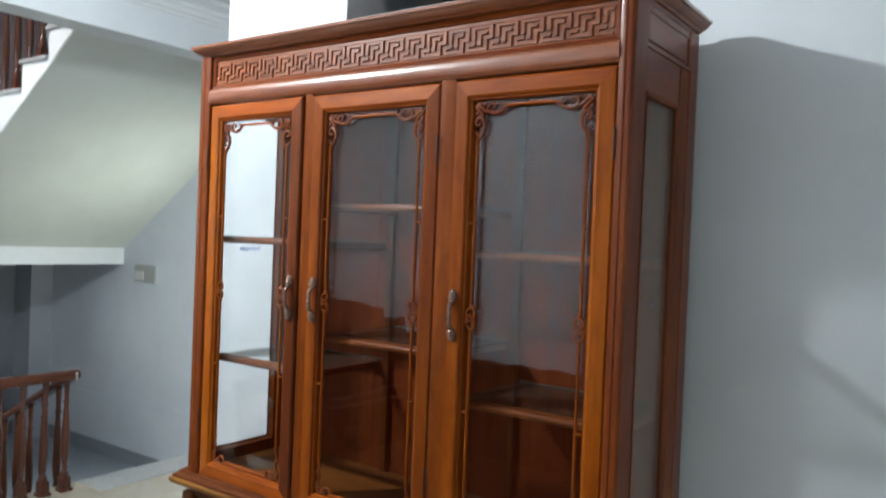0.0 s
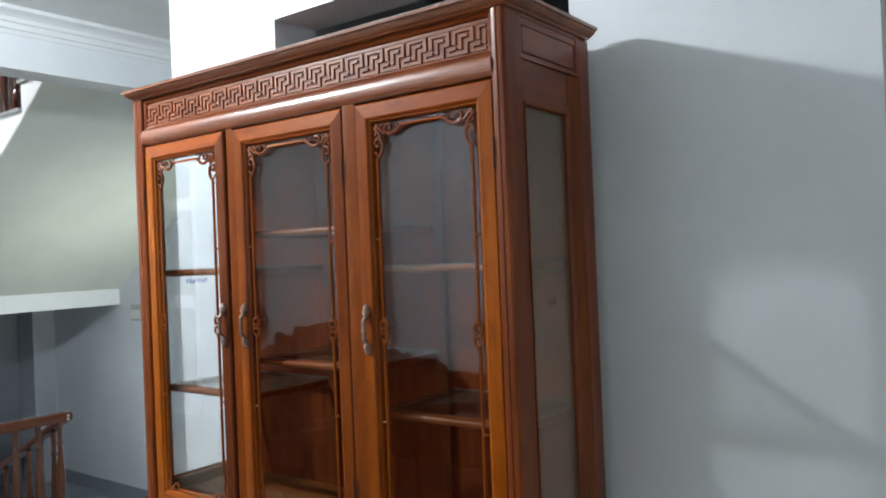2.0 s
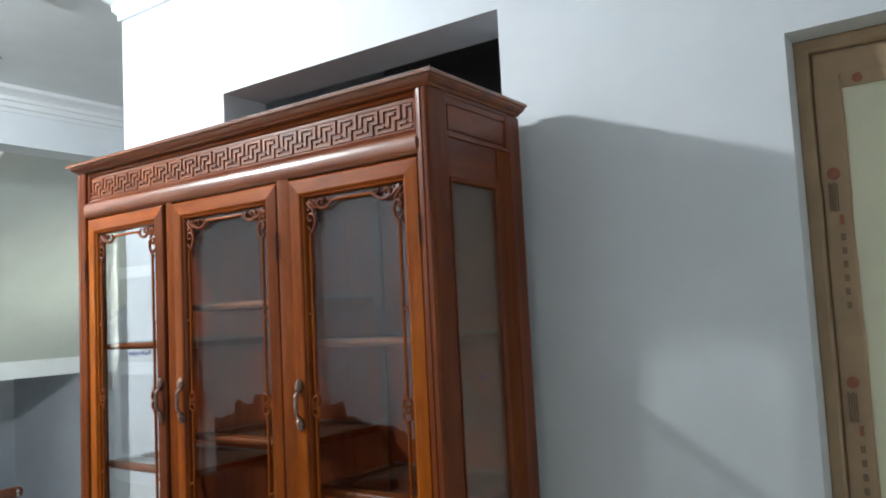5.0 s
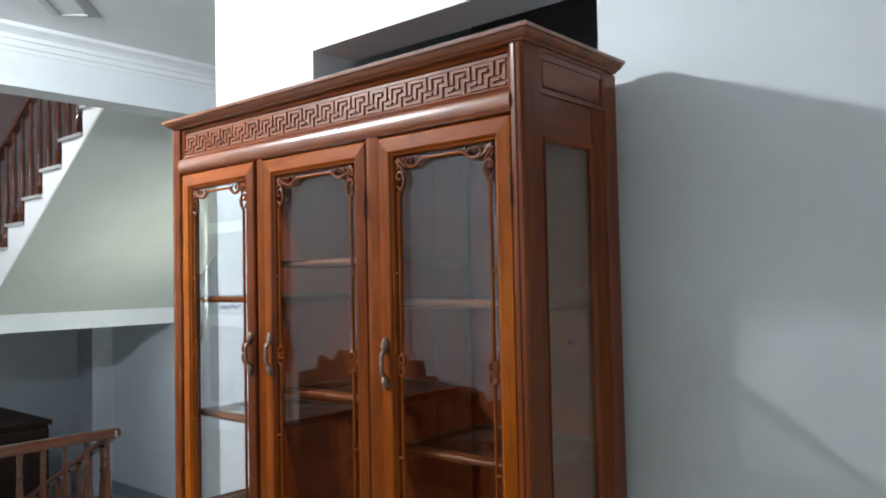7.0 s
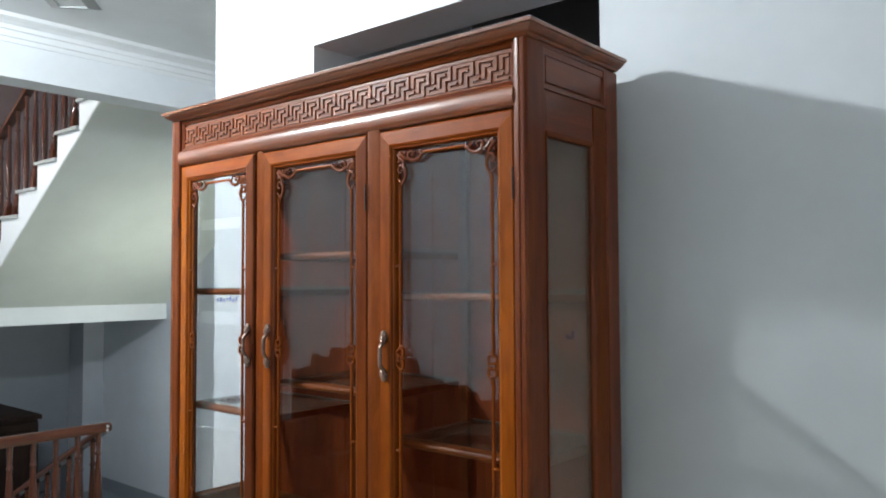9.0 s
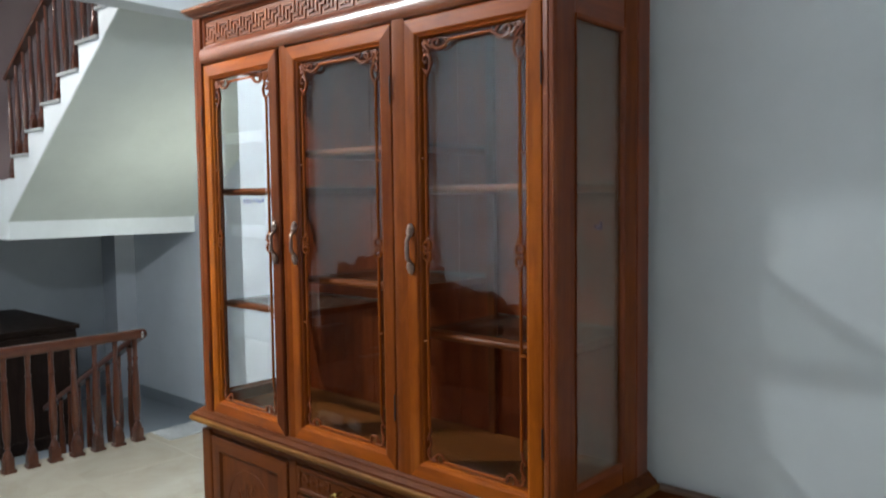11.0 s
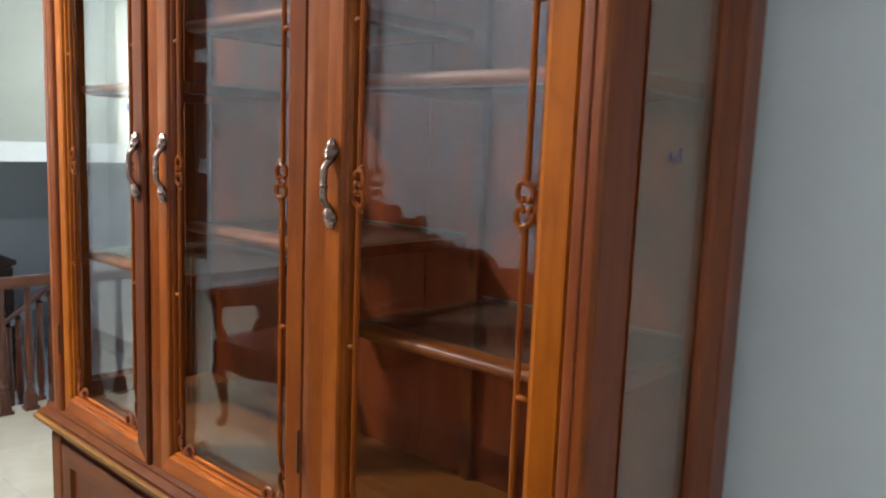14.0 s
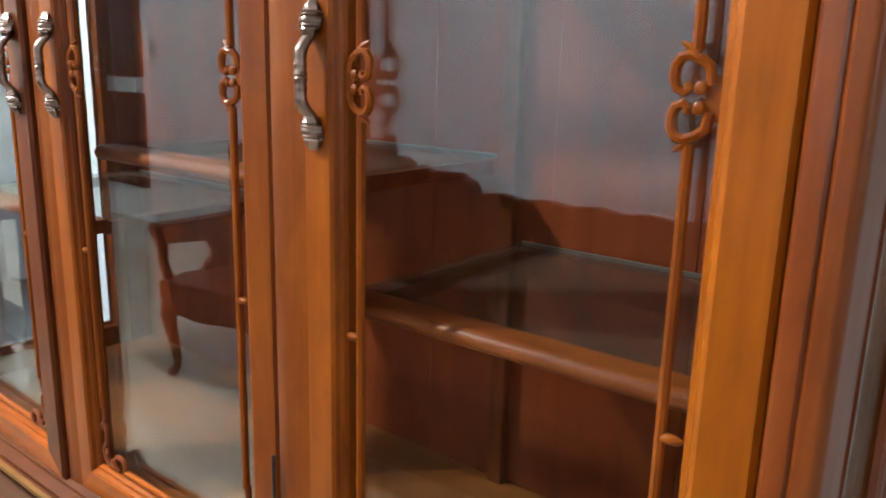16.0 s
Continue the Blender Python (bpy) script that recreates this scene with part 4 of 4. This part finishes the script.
part("housing", lathe([(0.0, CEIL + 1.60), (0.30, CEIL + 1.60), (0.30, CEIL + 1.55), (0.26, CEIL + 1.52), (0.0, CEIL + 1.515)], -5.4, -0.7, 24), plain("white_lamp_metal", (0.8, 0.8, 0.8), 0.4), ul)
cl = thing("ceiling_lamp", (-1.9, -1.1, CEIL), "unseen white batten lamp with a bright tube", "ceiling lamp")
part("batten", box(-2.4, -1.4, -1.13, -1.07, CEIL - 0.05, CEIL, 0.006), plain("white_metal", (0.8, 0.8, 0.8), 0.4), cl)
part("tube", tube([(-2.37, -1.1, CEIL - 0.07), (-1.43, -1.1, CEIL - 0.07)], 0.014, 10), glow("lit_tube", (0.95, 0.98, 1.0), 9.0), cl, "lit fluorescent tube")

# Batten added to go with the west fill; none is known here.
bl = thing("ceiling_lamp", (-5.0, -1.75, CEIL), "unseen white batten lamp with a bright tube", "ceiling lamp")
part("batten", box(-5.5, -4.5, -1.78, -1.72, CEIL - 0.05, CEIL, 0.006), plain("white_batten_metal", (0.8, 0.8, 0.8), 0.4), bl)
part("tube", tube([(-5.47, -1.75, CEIL - 0.07), (-4.53, -1.75, CEIL - 0.07)], 0.014, 10), glow("west_fill_tube", (0.95, 0.98, 1.0), 6.0), bl, "lit fluorescent tube")

# ---------- doorway with a paper-wrapped door ----------
paper = paint("brown_wrapping_paper", (0.36, 0.245, 0.145), 0.7, 0.14, 9.0, 0.6)
film = paint("pale_film", (0.66, 0.64, 0.46), 0.35, 0.06, 4.0, 0.1)
dw = tagged(new("door_1"), "door frame wrapped in printed brown paper with a pale leaf", "door", kind="structure")
dw.matrix_basis = Matrix.Translation((1.15, WALL + 0.05, 0))
PF = [(0.0, 0.15), (0.0, 0.09), (0.006, 0.085), (0.026, 0.085), (0.031, 0.090), (0.033, 0.108), (0.037, 0.108), (0.038, 0.099), (0.088, 0.101), (0.092, 0.105), (0.092, 0.15)]
bm = frame_sides([(d, WALL + h) for d, h in PF], front, 0.676, 1.634, -0.11, 2.210, "lrt")
bmesh.ops.subdivide_edges(bm, edges=[e for e in bm.edges if e.calc_length() > 0.5], cuts=40)
for v in bm.verts:
    v.co += 0.003 * noise.noise_vector(v.co * 9.0)
    v.co.z = max(v.co.z, 0.0)
part("wrapped_frame", bm, paper, dw, "brown paper wrapping", True)
part("leaf", box(0.762, 1.548, WALL + 0.110, WALL + 0.135, 0.004, 2.13), film, dw, "pale cream film-covered leaf")
bm = box(0.769, 1.541, WALL + 0.103, WALL + 0.108, 2.090, 2.132)
part("wrapped_top_strip", bm, paper, dw, "brown paper strip")
red_ink, brown_ink = plain("faded_red_print", (0.32, 0.115, 0.07), 0.8), plain("faded_brown_print", (0.23, 0.155, 0.095), 0.8)
PY = WALL + 0.0985
for z in (1.90, 1.44, 0.98, 0.52):
    part("printed_spot", prism([(0.737 + 0.013 * math.cos(a), z + 0.013 * math.sin(a)) for a in [k * 0.5236 for k in range(12)]], 1, PY - 0.002, PY + 0.0008), red_ink, dw)
    for k in range(4):
        part("printed_bar", box(0.724 + 0.005 * k, 0.727 + 0.005 * k, PY - 0.002, PY + 0.0008, z - 0.085, z - 0.02 - 0.004 * (k % 2)), brown_ink, dw)
    part("printed_bar", box(0.741, 0.749, PY - 0.002, PY + 0.0008, z - 0.115, z - 0.093), red_ink, dw)
    for k in range(6):
        part("printed_bar", box(0.740, 0.750, PY - 0.002, PY + 0.0008, z - 0.150 - 0.030 * k, z - 0.135 - 0.030 * k), brown_ink, dw)
part("printed_spot", prism([(0.80 + 0.011 * math.cos(a), 2.106 + 0.011 * math.sin(a)) for a in [k * 0.5236 for k in range(12)]], 1, WALL + 0.1005, WALL + 0.1035), red_ink, dw)

# low panelled board beside the cabinet
lb = thing("low_wooden_panel", (0.3, 0.44, FZ), "low dark red-brown panelled board standing against the wall", "wooden panel")
part("panel_frame", frame_sides([(0, WALL - 0.004), (0, 0.432), (0.004, 0.428), (0.085, 0.428), (0.092, 0.436), (0.092, WALL - 0.004)], front, -0.35, 0.556, FZ, 0.816), [wood_low_v, wood_low_h], lb)
part("panel", box(-0.27, 0.47, 0.437, 0.448, 0.10, 0.733), wood_low_h, lb)
part("top_edge", box(-0.352, 0.559, 0.424, WALL - 0.003, 0.816, 0.825, 0.002), wood_pale_grey, lb)

# window added on the unseen side wall, to go with the fill light
w2 = tagged(new("window_fill"), "added bright window with a white frame, for the side fill light", "window", kind="structure")
w2.matrix_basis = Matrix.Translation((EAST, -1.6, 1.05))
part("window_frame", frame_sides([(0, EAST - 0.003), (0, EAST - 0.04), (0.06, EAST - 0.04), (0.06, EAST - 0.003)], lambda u, v, d: (d, u, v), -2.26, -0.94, 0.99, 2.41), wall_paint, w2)
part("daylight", box(EAST - 0.012, EAST - 0.006, -2.21, -0.99, 1.04, 2.36), glow("side_fill_glow", (0.9, 0.97, 1.0), 0.9), w2, "pale glow that stands in for daylight")

# ---------- across the room: window, door, switch ----------
wn = tagged(new("window_1"), "bright window with a thin white curtain", "window", kind="structure")
wn.matrix_basis = Matrix.Translation((-7.2, SOUTH, 1.15))
part("window_frame", frame_sides([(0, SOUTH - 0.12), (0, SOUTH - 0.06), (0.05, SOUTH - 0.06), (0.05, SOUTH - 0.12)], front, -8.6, -6.80, 1.15, 2.94), wall_paint, wn)
part("daylight", box(-8.6, -6.80, SOUTH - 0.19, SOUTH - 0.18, 1.15, 2.94), glow("daylight", (0.92, 0.98, 0.96), 11.0), wn, "bright daylight outside")
bm = bmesh.new()
grid = [[bm.verts.new((-8.65 + 1.9 * i / 140, SOUTH + 0.05 + 0.018 * math.sin(i * 0.9) + 0.006 * math.sin(i * 2.3 + j), 1.05 + 1.9 * j / 8)) for i in range(141)] for j in range(9)]
for j in range(8):
    for i in range(140):
        bm.faces.new((grid[j][i], grid[j][i + 1], grid[j + 1][i + 1], grid[j + 1][i]))
sheer, t, p = nodes("sheer_curtain")
p.inputs["Base Color"].default_value, p.inputs["Alpha"].default_value = (0.85, 0.85, 0.78, 1), 0.66
solid("curtain", bm, sheer, "thin white curtain hanging before the window", "curtain", smooth=True)
rod = thing("curtain_rod", (-7.2, SOUTH + 0.05, 2.95), "thin dark curtain rod above the window", "curtain rod")
part("rod", tube([(-8.70, SOUTH + 0.05, 2.96), (-6.72, SOUTH + 0.05, 2.96)], 0.01), iron, rod)

fd = tagged(new("door_2"), "white door with dark brown panels", "door", kind="structure")
fd.matrix_basis = Matrix.Translation((-6.4, SOUTH, 0))
part("leaf", box(-6.80, -6.0, SOUTH + 0.002, SOUTH + 0.04, FZ, 2.95), wall_paint, fd)
for z0, z1 in ((0.33, 1.15), (1.28, 2.16), (2.28, 2.88)):
    part("panel", box(-6.75, -6.02, SOUTH + 0.04, SOUTH + 0.05, z0, z1, 0.004), wood_dark_v, fd, "dark brown panel")
sw2 = thing("light_switch", (-5.92, SOUTH, 1.52), "grey switch plate on the far wall", "light switch")
part("plate", box(-5.96, -5.87, SOUTH, SOUTH + 0.012, 1.46, 1.59, 0.004), plate, sw2)
part("rocker", box(-5.94, -5.89, SOUTH + 0.012, SOUTH + 0.02, 1.49, 1.56, 0.003), plate, sw2)


# ---------- carved seats ----------
def seat_piece(place, label, width, crest, depth, apron, back=1.0):
    """A carved wooden seat facing +y; crest(u) gives the height of the back for u from -1 to 1."""
    s = thing("carved_armchair" if width < 1 else "carved_settee", place, label, "armchair" if width < 1 else "settee")
    X, Y, _ = place
    w = width / 2
    wb = w * back
    top = [(X + u * wb, crest(u)) for u in [-1 + i / 40 for i in range(81)]]
    part("backrest", prism([(X - wb + 0.01, 0.36)] + top + [(X + wb - 0.01, 0.36)], 1, Y - 0.045, Y), wood_dark_v, s, "tall solid back with a carved crest")
    mid = -0.62 if width > 1 else 0.0
    part("carving", petals(X + mid * w, crest(mid) - 0.09, 0.022, Y + 0.002, 6, bmesh.new()), wood_dark_v, s, "round carved flower", True)
    part("seat", box(X - w, X + w, Y - 0.02, Y + depth, 0.37, 0.455, 0.012), wood_dark_h, s)
    wave = [(X - w + 0.05 + (width - 0.1) * i / 24, apron + 0.008 * math.cos(i / 24 * 12.566)) for i in range(25)]
    part("apron", prism([(X - w + 0.03, 0.375)] + wave + [(X + w - 0.03, 0.375)], 1, Y + depth - 0.04, Y + depth - 0.015), wood_dark_h, s)
    for sx in (-1, 1):
        ax = X + sx * (w - 0.03)
        part("side_apron", prism([(Y, 0.375), (Y, 0.30), (Y + depth * 0.3, 0.33), (Y + depth * 0.7, 0.33), (Y + depth - 0.05, 0.29), (Y + depth - 0.05, 0.375)], 0, ax - 0.012, ax + 0.012), wood_dark_y, s)
        part("armrest", prism([(Y - 0.02, 0.70), (Y - 0.02, 0.60), (Y + depth * 0.6, 0.60), (Y + depth, 0.625), (Y + depth + 0.03, 0.69), (Y + depth + 0.01, 0.712), (Y + depth * 0.6, 0.70)], 0, ax - 0.04, ax + 0.04), wood_dark_y, s)
        part("arm_panel", prism([(Y - 0.01, 0.45), (Y + depth * 0.62, 0.45), (Y + depth * 0.5, 0.53), (Y + depth * 0.58, 0.605), (Y - 0.01, 0.605)], 0, ax - 0.014, ax + 0.014), wood_dark_y, s)
        part("arm_post", tube([(ax, Y + depth - 0.05, 0.42), (ax + sx * 0.01, Y + depth - 0.02, 0.53), (ax, Y + depth - 0.01, 0.67)], [0.026, 0.021, 0.028]), wood_dark_v, s, smooth=True)
        for yy, o in ((-0.02, -1), (depth - 0.05, 1)):
            part("leg", tube([(ax, Y + yy, 0.39), (ax + sx * 0.022, Y + yy + o * 0.015, 0.29), (ax, Y + yy, 0.14), (ax - sx * 0.006, Y + yy - o * 0.005, 0.05), (ax + sx * 0.016, Y + yy + o * 0.014, 0.0)], [0.036, 0.037, 0.023, 0.018, 0.026]), wood_dark_v, s, smooth=True)
    return s


def chair_crest(u):
    a = abs(u) * 1.38
    if a > 1.0:
        return 1.0 + 0.018 * math.sin((a - 1.0) / 0.38 * 6.0)
    z = 1.085 + 0.02 * max(0, 1 - abs(a - 0.93) / 0.07)
    if a < 0.62:
        z += 0.05 + 0.012 * math.cos((a - 0.52) / 0.1 * 1.57) * (a > 0.42)
    if a < 0.42:
        z += 0.035 * math.cos(a / 0.42 * 1.57)
    return z


def settee_crest(u):
    z = 0.945 + 0.006 * math.cos(u * 30)
    if u < -0.53:
        z += 0.020 + 0.008 * math.cos(u * 70) + 0.042 * math.sqrt(max(0.0, 1 - ((u + 0.77) / 0.24) ** 2))
    if u > 0.94:
        z -= 0.06 * (u - 0.94) / 0.06
    return z


sa = seat_piece((0, 0, 0), "carved dark wooden armchair with a scalloped crest and curved legs", 0.84, chair_crest, 0.60, 0.30, 1.38)
sa.matrix_basis = pose(-2.575, -1.96, FZ, 0, 0, -8)
seat_piece((-1.085, -1.84, 0), "long carved dark wooden settee with a solid panelled back", 1.87, settee_crest, 0.62, 0.12).location.z = FZ

# crumpled patterned cloth on the floor
bm, N = bmesh.new(), 36
vs = [[None] * N for _ in range(N)]
for i in range(N):
    for j in range(N):
        u, v = i / (N - 1) - 0.5, j / (N - 1) - 0.5
        q = Vector((u * 6, v * 6, 3.1))
        r = math.hypot(u, v)
        vs[i][j] = bm.verts.new((-1.86 + u * 0.40 + 0.03 * noise.noise(q * 1.3), 0.22 + v * 0.34 + 0.03 * noise.noise(q * 1.7), FZ + 0.004 + max(0, 0.07 * (0.55 + noise.noise(q)) + 0.03 * noise.noise(q * 2.7)) * max(0, 1 - 1.6 * r)))
for i in range(N - 1):
    for j in range(N - 1):
        bm.faces.new((vs[i][j], vs[i + 1][j], vs[i + 1][j + 1], vs[i][j + 1]))
cloth, t, p = nodes("printed_cloth")
n_ = add(t, "ShaderNodeTexVoronoi", Scale=11.0)
t.links.new(t.nodes.new("ShaderNodeTexCoord").outputs["Object"], n_.inputs["Vector"])
t.links.new(ramp(t, n_.outputs["Distance"], [(0.22, (0.05, 0.06, 0.10)), (0.34, (0.40, 0.41, 0.48)), (0.6, (0.58, 0.59, 0.66))]), p.inputs["Base Color"])
p.inputs["Roughness"].default_value = 0.8
solid("cloth", bm, cloth, "crumpled pale cloth with dark blue print on the tiles", "cloth", smooth=True)

# ---------- floor tiles ----------
tile_m, t, p = nodes("cream_polished_tile")
v = add(t, "ShaderNodeTexNoise", Scale=2.2, Detail=8.0, Roughness=0.7, Distortion=1.5)
t.links.new(coords(t, (1, 1, 1)), v.inputs["Vector"])
t.links.new(ramp(t, v.outputs["Fac"], [(0.3, (0.45, 0.395, 0.305)), (0.5, (0.51, 0.455, 0.36)), (0.7, (0.55, 0.50, 0.41))]), p.inputs["Base Color"])
p.inputs["Roughness"].default_value = 0.06
p.inputs["Specular IOR Level"].default_value = 0.8
tile_mesh = finish(box(-0.2993, 0.2993, -0.2993, 0.2993, -0.012, 0.0, 0.001), "floor_tile", tile_m)
for base, x0, y0, nx, ny in ((floor, EDGE, SOUTH, 14, 10), (floor_b, EDGE - 5.4, SOUTH, 9, 3)):
    for i in range(nx):
        for j in range(ny):
            ob = new("floor_tile", tile_mesh)
            ob.matrix_basis = Matrix.Translation((x0 + 0.3 + 0.6 * i, y0 + 0.3 + 0.6 * j, FZ))
            ob.parent = base
